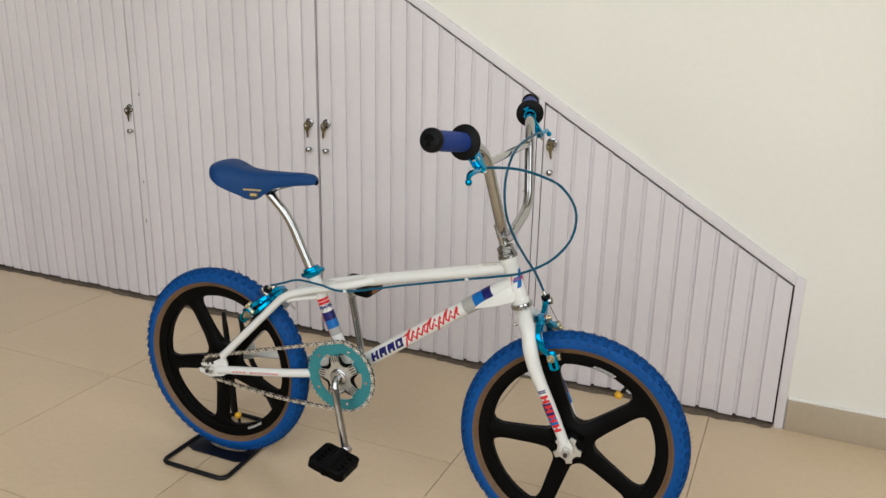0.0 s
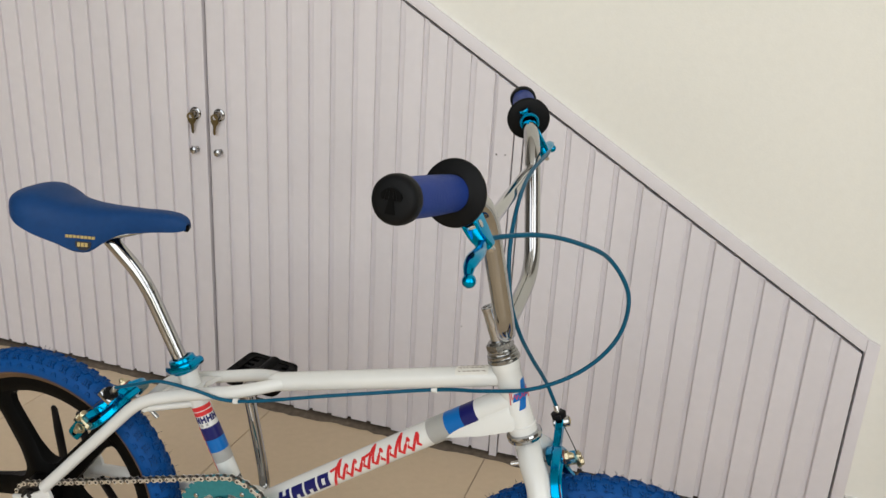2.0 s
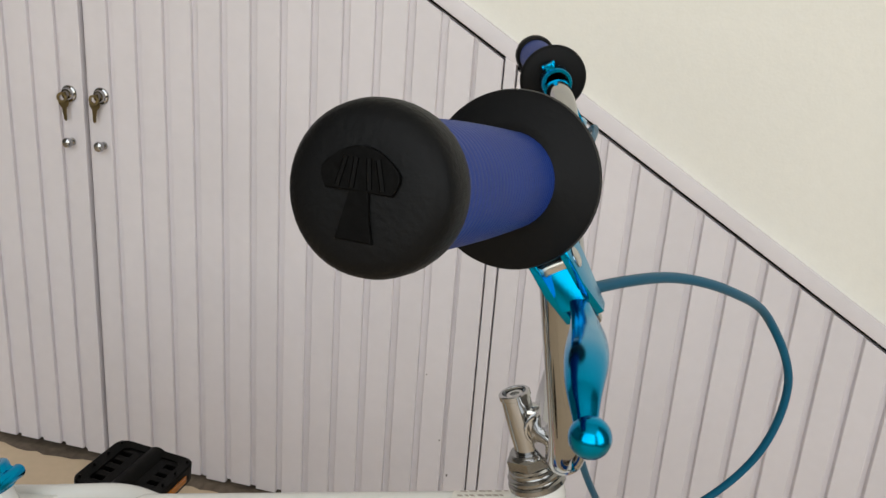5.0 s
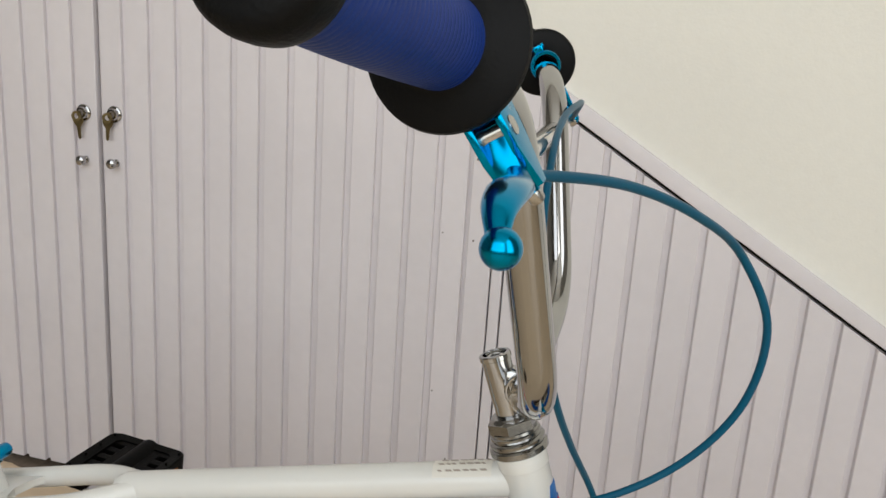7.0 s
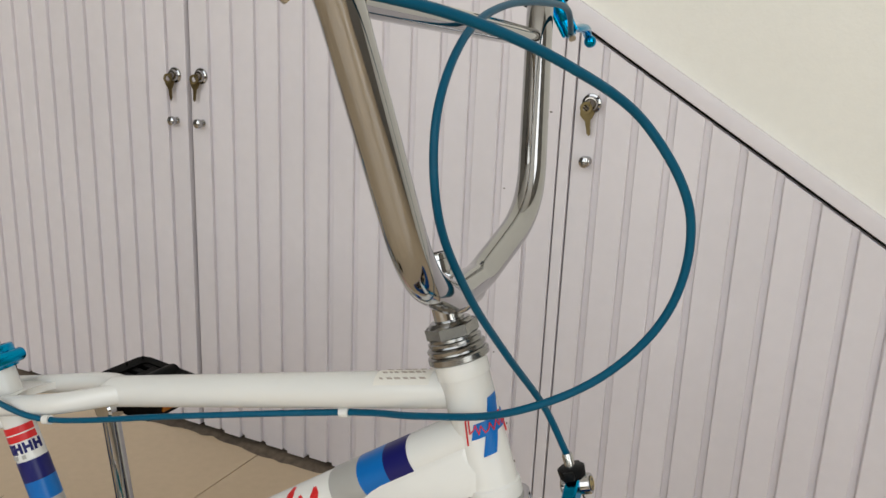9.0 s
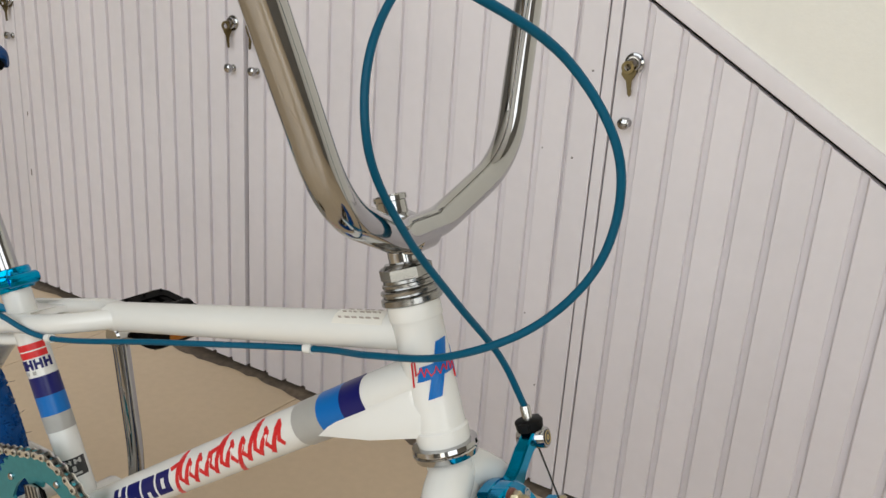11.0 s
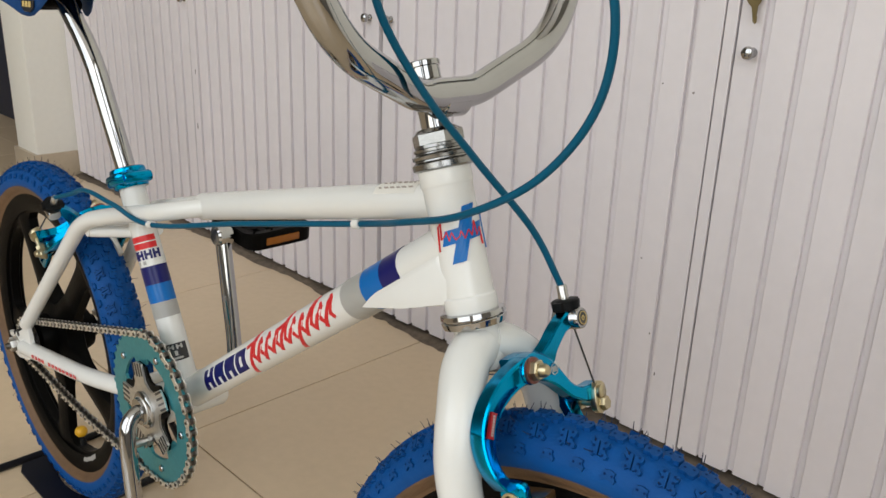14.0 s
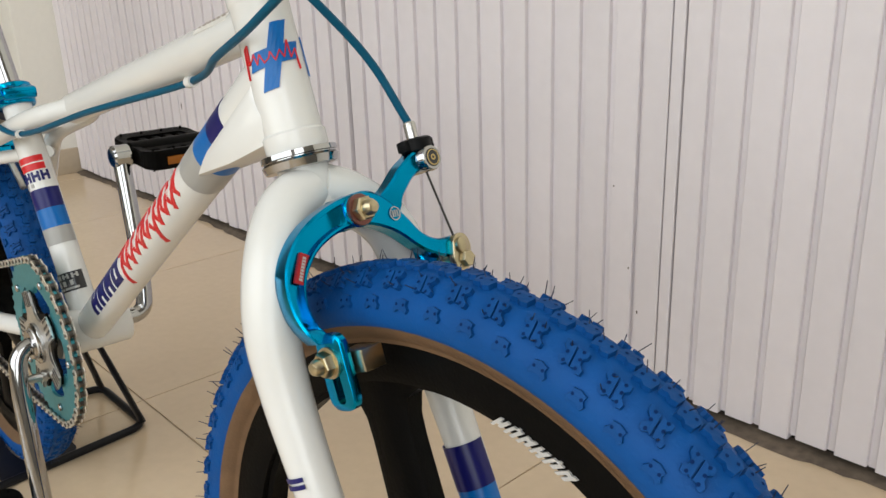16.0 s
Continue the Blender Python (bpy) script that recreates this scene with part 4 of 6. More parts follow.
def wheel(name, centre, phase, steer, label, valve_angle, logo_angle):
    def fin(bm):
        bm.transform(Matrix.Translation(centre))
        return steered(bm) if steer else bm
    bm = B()
    R, W = 0.2495, 0.0245          # outer radius of the casing and half width
    rc = 0.2275                    # middle of the casing's round section

    def casing(t):
        # t: 0 at the crown, +-1 at the bead
        a = t * radians(140)
        return (math.sin(a) * W, rc + math.cos(a) * (R - rc))
    NS = 120
    mag = part(name, spun_disc(phase, fin), M_MAG, bike, label)
    # rim channel
    bm = B()
    lathe(bm, [(-0.0120, 0.1835), (-0.0145, 0.189), (-0.0155, 0.198), (-0.0150, 0.2085), (-0.0125, 0.2098), (-0.0110, 0.203), (0.0110, 0.203), (0.0125, 0.2098), (0.0150, 0.2085), (0.0155, 0.198), (0.0145, 0.189), (0.0120, 0.1835)], (0, 0, 0), (0, 1, 0), 120, close=True)
    part("rim", fin(bm), M_MAG, mag, "black moulded rim")
    bm = B()
    ts = [-0.795 + 1.59 * k / 28 for k in range(29)]
    ring = [casing(t) for t in ts]
    lathe(bm, [(h, r) for h, r in ring] + [(h * 0.85, r - 0.003) for h, r in reversed(ring)], (0, 0, 0), (0, 1, 0), NS, close=True)
    part("tyre", fin(bm), M_TYRE, mag, "knobbly blue rubber tyre")
    bm = B()
    for s in (-1, 1):
        seq = [casing(s * t) for t in (0.787, 0.790, 0.795, 0.800, 0.807, 0.82, 0.85, 0.89, 0.93, 0.97, 0.99)]
        seq = [(h * 1.004, r) for h, r in seq] + [(s * 0.0150, 0.2078)]
        lathe(bm, seq + [(h * 0.9, r) for h, r in reversed(seq)], (0, 0, 0), (0, 1, 0), NS, close=True)
    part("sidewall", fin(bm), M_TAN, mag, "tan skin sidewall")
    # tread: staggered split blocks on the crown and shoulders, small ones lower down
    bm, pits, hairs = B(), B(), B()
    P = 66
    half = [(-0.0062, 0.0006), (0.0066, 0.0006), (0.0058, 0.0026), (0.0076, 0.0052), (0.0070, 0.0072), (0.0036, 0.0070), (0.0012, 0.0048), (-0.0018, 0.0050), (-0.0042, 0.0074), (-0.0072, 0.0066), (-0.0078, 0.0046), (-0.0056, 0.0024)]
    middle = [(-0.0052, -0.0042), (-0.0014, -0.0052), (0.0010, -0.0036), (0.0050, -0.0046), (0.0058, 0.0010), (0.0040, 0.0046), (0.0006, 0.0038), (-0.0030, 0.0052), (-0.0058, 0.0020)]
    small = [(-0.0058, -0.0016), (-0.0048, -0.0040), (-0.0018, -0.0022), (0.0018, -0.0022), (0.0048, -0.0040), (0.0058, -0.0016), (0.0040, 0.0010), (0.0042, 0.0036), (0.0, 0.0046), (-0.0042, 0.0036), (-0.0040, 0.0010)]
    rnd = random.Random(7)

    def at(th0, lat):
        def place(a, b, h):
            hh, r = casing((lat + b) / (W * radians(140)))
            d = V(hh, 0, r - rc).normalized()
            y, rr = hh + d.x * h, r + d.z * h
            ang = th0 + a / R
            return V(math.cos(ang) * rr, y, math.sin(ang) * rr)
        return place

    # a flat dark disc on a block's top: the pit's shade put into colour
    def pit(place, a, b, h):
        pits.faces.new([pits.verts.new(place(a + math.cos(t) * 0.00095, b + math.sin(t) * 0.00095, h)) for t in (math.pi * k / 3 for k in range(6))])
    for k in range(P):
        th = 2 * math.pi * k / P
        for s in (-1, 1):
            pair = at(th + (0.0 if s < 0 else 0.5) * 2 * math.pi / P, s * 0.0165)
            low = at(th + (0.47 if s < 0 else 0.97) * 2 * math.pi / P, s * 0.0310)
            for sg in (-1, 1):
                knob_block(bm, pair, [(sg * b * 0.98 + a * 0.22, a * 0.80) for a, b in half], 0.0030)
                for a in (-0.0046, 0.0002, 0.0046):
                    pit(pair, sg * (0.0036 if a else 0.0026) + a * 0.19, a * 0.86, 0.00312)
                for a in (-0.0040, 0.0035):
                    if rnd.random() < 0.42:
                        p, q = pair(sg * 0.004, a, 0.0028), pair(sg * 0.004 + rnd.uniform(-0.003, 0.003), a + rnd.uniform(-0.001, 0.001), 0.0028 + rnd.uniform(0.003, 0.008))
                        sweep(hairs, [p, q], [0.00034, 0.00024], 4)
            knob_block(bm, low, [(a, -s * b) for a, b in small], 0.0019)
            pit(low, -0.0026, -s * 0.001, 0.00202)
            pit(low, 0.0026, -s * 0.001, 0.00202)
        for f in (0.25, 0.75):
            crown = at(th + f * 2 * math.pi / P, 0.0022 if f < 0.5 else -0.0022)
            knob_block(bm, crown, middle, 0.0030)
            for a, b in ((-0.0028, 0.001), (0.0026, -0.0006)):
                pit(crown, a, b, 0.00312)
            if rnd.random() < 0.8:
                p, q = crown(0.002, 0.002, 0.0028), crown(0.002 + rnd.uniform(-0.003, 0.003), 0.002, 0.0028 + rnd.uniform(0.003, 0.007))
                sweep(hairs, [p, q], [0.00034, 0.00024], 4)
    tagged(part("tread", fin(bm), M_TREAD, mag, "raised blue tread blocks", smooth=False), kind="stuff")
    tagged(part("tread_pit", fin(pits), M_PIT, mag, "small dark discs painted as shaded pits on the tread blocks", smooth=False), kind="stuff")
    tagged(part("moulding_hairs", fin(hairs), M_HAIR, mag, "fine dark rubber moulding hairs", smooth=False), kind="stuff")
    # hub
    bm = B()
    lathe(bm, [(-0.046, 0.010), (-0.046, 0.0165), (-0.040, 0.0185), (-0.036, 0.0300), (-0.028, 0.0330), (-0.020, 0.0345), (0.020, 0.0345), (0.028, 0.0330), (0.036, 0.0300), (0.040, 0.0185), (0.046, 0.0165), (0.046, 0.010)], (0, 0, 0), (0, 1, 0), 36)
    part("hub", fin(bm), M_MAG, mag, "black moulded hub")
    bm = B()
    lathe(bm, [(-0.078, 0.0), (-0.078, 0.0040), (-0.077, 0.0047), (0.077, 0.0047), (0.078, 0.0040), (0.078, 0.0)], (0, 0, 0), (0, 1, 0), 16)
    part("axle", fin(bm), M_DKSTEEL, mag)
    for s in (-1, 1):
        bm = B()
        lathe(bm, [(0.0, 0.0125), (0.0022, 0.0125), (0.0024, 0.0095)], V(0, s * 0.0615, 0), (0, s, 0), 24)
        nut(bm, V(0, s * 0.0635, 0), (0, s, 0), 0.0092, 0.009)
        part("axle_nut", fin(bm), M_CAST, mag)
    if steer:
        # star-shaped lock washer outside the hub
        for s in (-1, 1):
            bm = B()
            poly = []
            for k in range(5):
                for da, r in ((-0.34, 0.0215), (-0.21, 0.0315), (0.21, 0.0315), (0.34, 0.0215)):
                    a = phase + 0.5 + 2 * math.pi * k / 5 + da
                    poly.append((math.cos(a) * r, math.sin(a) * r))
            prism(bm, poly, (0, s * 0.049, 0), (1, 0, 0), (0, 0, 1), 0.005, bevel=0.0008)
            part("star_flange", fin(bm), M_CAST, mag, "star-shaped steel hub flange")
    # valve with a yellow ball cap
    a = radians(valve_angle)
    d = V(math.cos(a), 0, math.sin(a))
    bm = B()
    lathe(bm, [(0.0, 0.0042), (0.010, 0.0040), (0.011, 0.0030), (0.020, 0.0030)], d * 0.176, -d, 12)
    part("valve_stem", fin(bm), M_RUBBER, mag)
    bm = B()
    lathe(bm, [(0.0, 0.004), (0.001, 0.006), (0.004, 0.0084), (0.008, 0.0092), (0.012, 0.0082), (0.015, 0.0054), (0.0165, 0.0)], d * 0.1625, -d, 20)
    part("valve_cap", fin(bm), M_YELLOW, mag, "yellow ball-shaped valve cap")
    # printed mark on the rim as slanted bars
    for s in (-1,):
        bm = B()
        for k in range(6):
            a0 = radians(logo_angle) - (k - 2.5) * 0.045
            joint = 0.1868 + 0.0016 * ((k * 5) % 3)
            for t0, t1, lo_r, hi_r in ((0.0, 0.012, 0.1846, 0.1908), (0.021, 0.035, 0.1846 if k % 2 else 0.1856, 0.1908), (0.012, 0.021, joint, joint + 0.0018)):
                lean = -0.0045
                q = [(a0 - t0 + (lo_r - 0.188) * lean / 0.001, lo_r), (a0 - t1 + (lo_r - 0.188) * lean / 0.001, lo_r), (a0 - t1 + (hi_r - 0.188) * lean / 0.001, hi_r), (a0 - t0 + (hi_r - 0.188) * lean / 0.001, hi_r)]
                vs = [bm.verts.new((math.cos(t) * r, s * 0.0161, math.sin(t) * r)) for t, r in q]
                lo = [bm.verts.new((math.cos(t) * r, s * 0.0148, math.sin(t) * r)) for t, r in q]
                bm.faces.new(vs)
                for i in range(4):
                    bm.faces.new((vs[i], vs[(i + 1) % 4], lo[(i + 1) % 4], lo[i]))
        part("rim_print", fin(bm), M_PALE, mag, "pale printed bars on the rim", smooth=False)
    return mag


def spun_disc(phase, fin):
    bm = B()
    mag_disc(bm, phase)
    return fin(bm)


wheel("front_wheel", AX_F, radians(109.5), True, "black five-spoke moulded wheel", 53.5, 72.5)
rear = wheel("rear_wheel", AX_R, radians(120), False, "black five-spoke moulded wheel", -78, -58)

# sprocket, chainring and chain
def gear(bm, c, n, pitch_r, thick, inner):
    poly = []
    for k in range(n):
        for f, r in ((-0.30, pitch_r - 0.0030), (-0.12, pitch_r + 0.0008), (0.12, pitch_r + 0.0008), (0.30, pitch_r - 0.0030)):
            a = 2 * math.pi * (k + f) / n
            poly.append((math.cos(a) * r, math.sin(a) * r))
    m = len(poly)
    rows = []
    for s in (-1, 1):
        rows.append([bm.verts.new(c + V(x, s * thick / 2, z)) for x, z in poly])
        rows.append([bm.verts.new(c + V(x / math.hypot(x, z) * inner, s * thick / 2, z / math.hypot(x, z) * inner)) for x, z in poly])
    for a, b in ((0, 1), (2, 3), (0, 2), (1, 3)):
        for k in range(m):
            bm.faces.new((rows[a][k], rows[a][(k + 1) % m], rows[b][(k + 1) % m], rows[b][k]))


CH_Y = -0.046
RING_C = V(BB.x, CH_Y, BB.z)
SPR_C = V(AX_R.x, CH_Y, AX_R.z)
R1, R2 = 44 * 0.0127 / (2 * math.pi), 16 * 0.0127 / (2 * math.pi)
bm = B()
gear(bm, RING_C, 44, R1, 0.0032, 0.060)
ring = part("chainring", bm, M_RING, bike, "teal anodised toothed chainring")
# five teal tabs behind the arms, and a bolt head outside each window
ARM0 = 106
for k in range(5):
    a = radians(ARM0 + 72 * k)
    bm = B()
    d, e = V(math.cos(a), 0, math.sin(a)), V(-math.sin(a), 0, math.cos(a))
    prism(bm, [(0.050, -0.012), (0.056, -0.0145), (0.0625, -0.025), (0.0625, 0.025), (0.056, 0.0145), (0.050, 0.012)], RING_C, d, e, 0.0030, bevel=0.0004)
    part("ring_tab", bm, M_RING, ring)
    a += radians(36)
    d = V(math.cos(a), 0, math.sin(a))
    bm = B()
    lathe(bm, [(0, 0.0040), (0.002, 0.0040), (0.0028, 0.0032), (0.0028, 0.0)], RING_C + d * 0.0705 + V(0, -0.0016, 0), (0, -1, 0), 16)
    part("ring_bolt", bm, M_CHROME, ring)
# silver spider: a disc with five short arms, on a black backing plate
bm = B()
poly = []
for k in range(5):
    a0 = radians(ARM0 + 72 * k)
    for da, r in ((-36, 0.0385), (-26, 0.0415), (-18, 0.0510), (0, 0.0540), (18, 0.0510), (26, 0.0415)):
        a = a0 + radians(da)
        poly.append((math.cos(a) * r, math.sin(a) * r))
prism(bm, poly, RING_C + V(0, -0.0034, 0), (1, 0, 0), (0, 0, 1), 0.0030, bevel=0.0004)
part("spider", bm, M_MAG, ring, "black spider plate behind the silver arms", smooth=False)
bm = B()
poly = []
for k in range(5):
    a0 = radians(ARM0 + 72 * k)
    for da, r in ((-36, 0.0300), (-21, 0.0330), (-12.5, 0.0535), (0, 0.0545), (12.5, 0.0535), (21, 0.0330)):
        a = a0 + radians(da)
        poly.append((math.cos(a) * r, math.sin(a) * r))
prism(bm, poly, RING_C + V(0, -0.0060, 0), (1, 0, 0), (0, 0, 1), 0.0024, bevel=0.0005)
lathe(bm, [(0.001, 0.0), (0.001, 0.0200), (0.003, 0.0190), (0.008, 0.0150), (0.008, 0.0)], RING_C + V(0, -0.0060, 0), (0, -1, 0), 40)
part("spider_disc", bm, M_CAST, ring, "satin silver spider disc with five arms", smooth=False)
for k in range(5):
    a = radians(ARM0 + 72 * k)
    d, e = V(math.cos(a), 0, math.sin(a)), V(-math.sin(a), 0, math.cos(a))
    bm = B()
    for j in range(4):
        y = -0.0093 + 0.0062 * j
        reach = 0.037 + 0.0012 * abs(j - 1.5)
        prism(bm, [(reach, y - 0.0012), (0.0530, y - 0.0012), (0.0530, y + 0.0012), (reach, y + 0.0012)], RING_C + V(0, -0.0072, 0), d, e, 0.0010)
    part("arm_slot", bm, M_BLACKDEC, ring, "black slots across the arm", smooth=False)

bm = B()
gear(bm, SPR_C, 16, R2, 0.003, 0.020)
lathe(bm, [(-0.006, 0.012), (-0.006, 0.022), (0.006, 0.024), (0.006, 0.012)], SPR_C, (0, 1, 0), 28, close=True)
part("sprocket", bm, M_DKSTEEL, rear, "dark steel freewheel sprocket")


def chain_line():
    """The loop of the chain round both gears, as points at the link pitch."""
    d = RING_C - SPR_C
    L = d.length
    base = math.atan2(d.z, d.x)
    al = math.acos((R1 - R2) / L)

    def on(c, r, a):
        return V(c.x + math.cos(a) * r, CH_Y, c.z + math.sin(a) * r)
    pts = []
    a0 = base + math.pi - (math.pi - al)
    top, bot = base + al, base - al
    # tangent directions, counted from the line between the gears
    t1, t2 = on(SPR_C, R2, top), on(RING_C, R1, top)
    b1, b2 = on(RING_C, R1, bot), on(SPR_C, R2, bot)
    n = 60
    for k in range(n):
        pts.append(t1.lerp(t2, k / n))
    span = 2 * al
    for k in range(n):
        pts.append(on(RING_C, R1, top - span * k / n))
    for k in range(n):
        p = b1.lerp(b2, k / n)
        p.z -= 0.010 * math.sin(math.pi * k / n)
        pts.append(p)
    span2 = 2 * math.pi - 2 * al
    for k in range(n):
        pts.append(on(SPR_C, R2, bot - span2 * k / n))
    total = sum((b - a).length for a, b in zip(pts, pts[1:] + pts[:1]))
    m = 2 * round(total / 0.0127 / 2)
    step = total / m
    out, acc, want = [], 0.0, 0.0
    for a, b in zip(pts, pts[1:] + pts[:1]):
        l = (b - a).length
        while want <= acc + l - 1e-9 and len(out) < m:
            out.append(a.lerp(b, (want - acc) / l))
            want += step
        acc += l
    return out


def link_mesh(name, outer):
    bm = B()
    h = 0.0127 / 2
    y = 0.0042 if outer else 0.0026
    poly = []
    for sg, c in ((1, h), (-1, -h)):
        for k in range(7):
            a = (-math.pi / 2 + math.pi * k / 6) if sg > 0 else (math.pi / 2 + math.pi * k / 6)
            poly.append((c + math.cos(a) * 0.0040, math.sin(a) * 0.0040))
        poly.append((0.0, 0.0022 * sg))
    for s in (-1, 1):
        prism(bm, poly, (0, s * y, 0), (1, 0, 0), (0, 0, 1), 0.0012)
    plates = len(bm.faces)
    for c in (-h, h):
        if outer:
            lathe(bm, [(-0.0056, 0.0), (-0.0056, 0.0018), (0.0056, 0.0018), (0.0056, 0.0)], (c, 0, 0), (0, 1, 0), 8)
        else:
            lathe(bm, [(-0.0020, 0.0036), (0.0020, 0.0036)], (c, 0, 0), (0, 1, 0), 10)
    bmesh.ops.recalc_face_normals(bm, faces=bm.faces)
    bm.faces.ensure_lookup_table()
    for face in bm.faces[plates:]:
        face.material_index = 1
    me = bpy.data.meshes.new(name)
    bm.to_mesh(me)
    bm.free()
    me.materials.append(M_NICKEL if outer else M_INNER)
    me.materials.append(M_DKSTEEL)
    return me


chain = tagged(new("chain"), "nickel roller chain")
chain.parent = bike
LINKS = [link_mesh("outer_link", True), link_mesh("inner_link", False)]
pins = chain_line()
for k, (a, b) in enumerate(zip(pins, pins[1:] + pins[:1])):
    d = b - a
    ob = new("link", LINKS[k % 2])
    ob.parent = chain
    ob.matrix_local = Matrix.Translation((a + b) / 2) @ Matrix.Rotation(-math.atan2(d.z, d.x), 4, "Y")

# cranks: bent chromed bars, the near one down and the far one up
CR_DIR = V(0.212, 0, -0.977).normalized()


def crank(s):
    d = CR_DIR * (-s)
    o = BB + V(0, s * 0.030, 0)
    bm = B()
    reach = 0.072 if s > 0 else 0.086
    line = rounded([o, BB + V(0, s * (reach - 0.012), 0), BB + V(0, s * (reach - 0.006), 0) + d * 0.040, BB + V(0, s * reach, 0) + d * 0.172], [0.026, 0.02], 8)
    sweep(bm, line, [0.0088] * (len(line) - 1) + [0.0092], 18)
    e = BB + V(0, s * reach, 0) + d * 0.172
    lathe(bm, [(-0.010, 0.010), (-0.008, 0.0125), (0.008, 0.0125), (0.010, 0.010)], e, (0, 1, 0), 22)
    arm = part("crank", bm, M_CHROME, bike, "bent chromed crank arm")
    if s < 0:
        bm = B()
        lathe(bm, [(0.0, 0.0045), (0.028, 0.0045), (0.029, 0.0038)], BB + V(0, -0.080, 0) + d * 0.034, (0.12, 1, 0.02), 14)
        lathe(bm, [(0.022, 0.0062), (0.026, 0.0062)], BB + V(0, -0.080, 0) + d * 0.034, (0.12, 1, 0.02), 16)
        part("drive_pin", bm, M_STEEL, arm, "steel drive pin to the chainring")
        bm = B()
        lathe(bm, [(0, 0.0215), (0.004, 0.0215), (0.006, 0.0185), (0.006, 0.0160), (0.010, 0.0150), (0.010, 0.0)], BB + V(0, -0.052, 0), (0, -1, 0), 30)
        part("bearing_nut", bm, M_CHROME, arm)
    return e


def rounded_box_loop(hx, hy, r, n=5):
    out = []
    for k, (sx, sy) in enumerate(((1, 1), (-1, 1), (-1, -1), (1, -1))):
        for i in range(n + 1):
            a = math.pi / 2 * (k + i / n)
            out.append((sx * (hx - r) + math.cos(a) * r, sy * (hy - r) + math.sin(a) * r))
    return out


def pedal(s, e, tilt):
    """A black platform pedal: a rounded open cage round a barrel, with studs and reflectors."""
    m = Matrix.Translation(e + V(0.002 if s < 0 else -0.008, s * 0.058, 0)) @ Matrix.Rotation(radians(tilt), 4, "Y")
    root_bm = B()
    lathe(root_bm, [(-0.046, 0.0095), (-0.044, 0.0125), (0.044, 0.0125), (0.046, 0.0095)], (0, 0, 0), (0, 1, 0), 20)
    root_bm.transform(m)
    body = part("pedal", root_bm, M_MAG, bike, "black studded platform pedal")
    # cage: the plan narrows a little outwards and the faces dish towards the middle
    bm = B()
    outer, inner = rounded_box_loop(0.047, 0.046, 0.015), rounded_box_loop(0.034, 0.035, 0.008)

    def lift(x, y):
        return 0.0080 + 0.0030 * (abs(x) / 0.047) ** 2
    rows = [[bm.verts.new((x, y, sg * (lift(x, y) - d))) for x, y in ln] for ln, sg, d in ((outer, 1, 0.0015), ([(x * 0.97, y * 0.97) for x, y in outer], 1, 0.0), (inner, 1, 0.001), (inner, -1, 0.001), ([(x * 0.97, y * 0.97) for x, y in outer], -1, 0.0), (outer, -1, 0.0015))]
    n = len(outer)
    for r0, r1 in zip(rows, rows[1:] + rows[:1]):
        for k in range(n):
            bm.faces.new((r0[k], r0[(k + 1) % n], r1[(k + 1) % n], r1[k]))
    bm.transform(m)
    part("cage", bm, M_MAG, body, "rounded black pedal cage", smooth=False)
    for f in (-1, 1):
        bm = B()
        box(bm, (f * 0.0155, 0, 0), (0.011, 0.070, 0.013), bevel=0.001)
        for y, wide in ((-0.0315, 0.008), (-0.0155, 0.009), (0.0, 0.009), (0.0155, 0.009), (0.0315, 0.008)):
            box(bm, (f * 0.0275, y, 0), (0.015, wide, 0.013), bevel=0.001)
        bm.transform(m)
        part("web", bm, M_MAG, body, smooth=False)
        bm = B()
        box(bm, (f * 0.0468, 0, -0.001), (0.003, 0.046, 0.009), bevel=0.001)
        bm.transform(m)
        part("reflector", bm, M_AMBER if s > 0 and f > 0 else M_MAG, body, "amber pedal reflector" if s > 0 and f > 0 else "dark pedal reflector")
        for y in (-0.036, -0.012, 0.012, 0.036):
            bm = B()
            lathe(bm, [(-0.0130, 0.0), (-0.0125, 0.0014), (0.0125, 0.0014), (0.0130, 0.0)], (f * 0.0405, y, 0), (0, 0, 1), 8)
            bm.transform(m)
            part("stud", bm, M_MAG, body)
    bm = B()
    lathe(bm, [(-0.058, 0.0048), (-0.048, 0.0048), (-0.048, 0.0085), (-0.045, 0.0085)] if s > 0 else [(0.045, 0.0085), (0.048, 0.0085), (0.048, 0.0048), (0.058, 0.0048)], (0, 0, 0), (0, 1, 0), 16)
    bm.transform(m)
    part("pedal_axle", bm, M_STEEL, body)


pedal(-1, crank(-1), 14)
pedal(1, crank(1), 5)

# seat clamp, post and saddle
w = (ST_T - BB).normalized()
bm = B()
lathe(bm, [(-0.023, 0.0152), (-0.023, 0.0182), (-0.021, 0.0193), (-0.004, 0.0198), (-0.001, 0.0190), (0.0, 0.0176), (0.0, 0.0135)], ST_T + w * 0.004, w, 32, close=True)
clamp = part("seat_clamp", bm, M_ANO, bike, "blue anodised quick-release seat clamp")
bm = B()
c = ST_T - w * 0.006
lathe(bm, [(-0.016, 0.0056), (-0.014, 0.0066), (0.014, 0.0066), (0.016, 0.0056)], c + V(0.0195, 0, 0.004), (0, 1, 0), 18)
part("clamp_barrel", bm, M_ANO, clamp)
for s in (-1, 1):
    bm = B()
    box(bm, c + V(0.0165, s * 0.0060, 0.004), (0.014, 0.008, 0.014), m=Matrix.Rotation(radians(22), 4, "Y"), bevel=0.002)
    part("clamp_lug", bm, M_ANO, clamp)
bm = B()
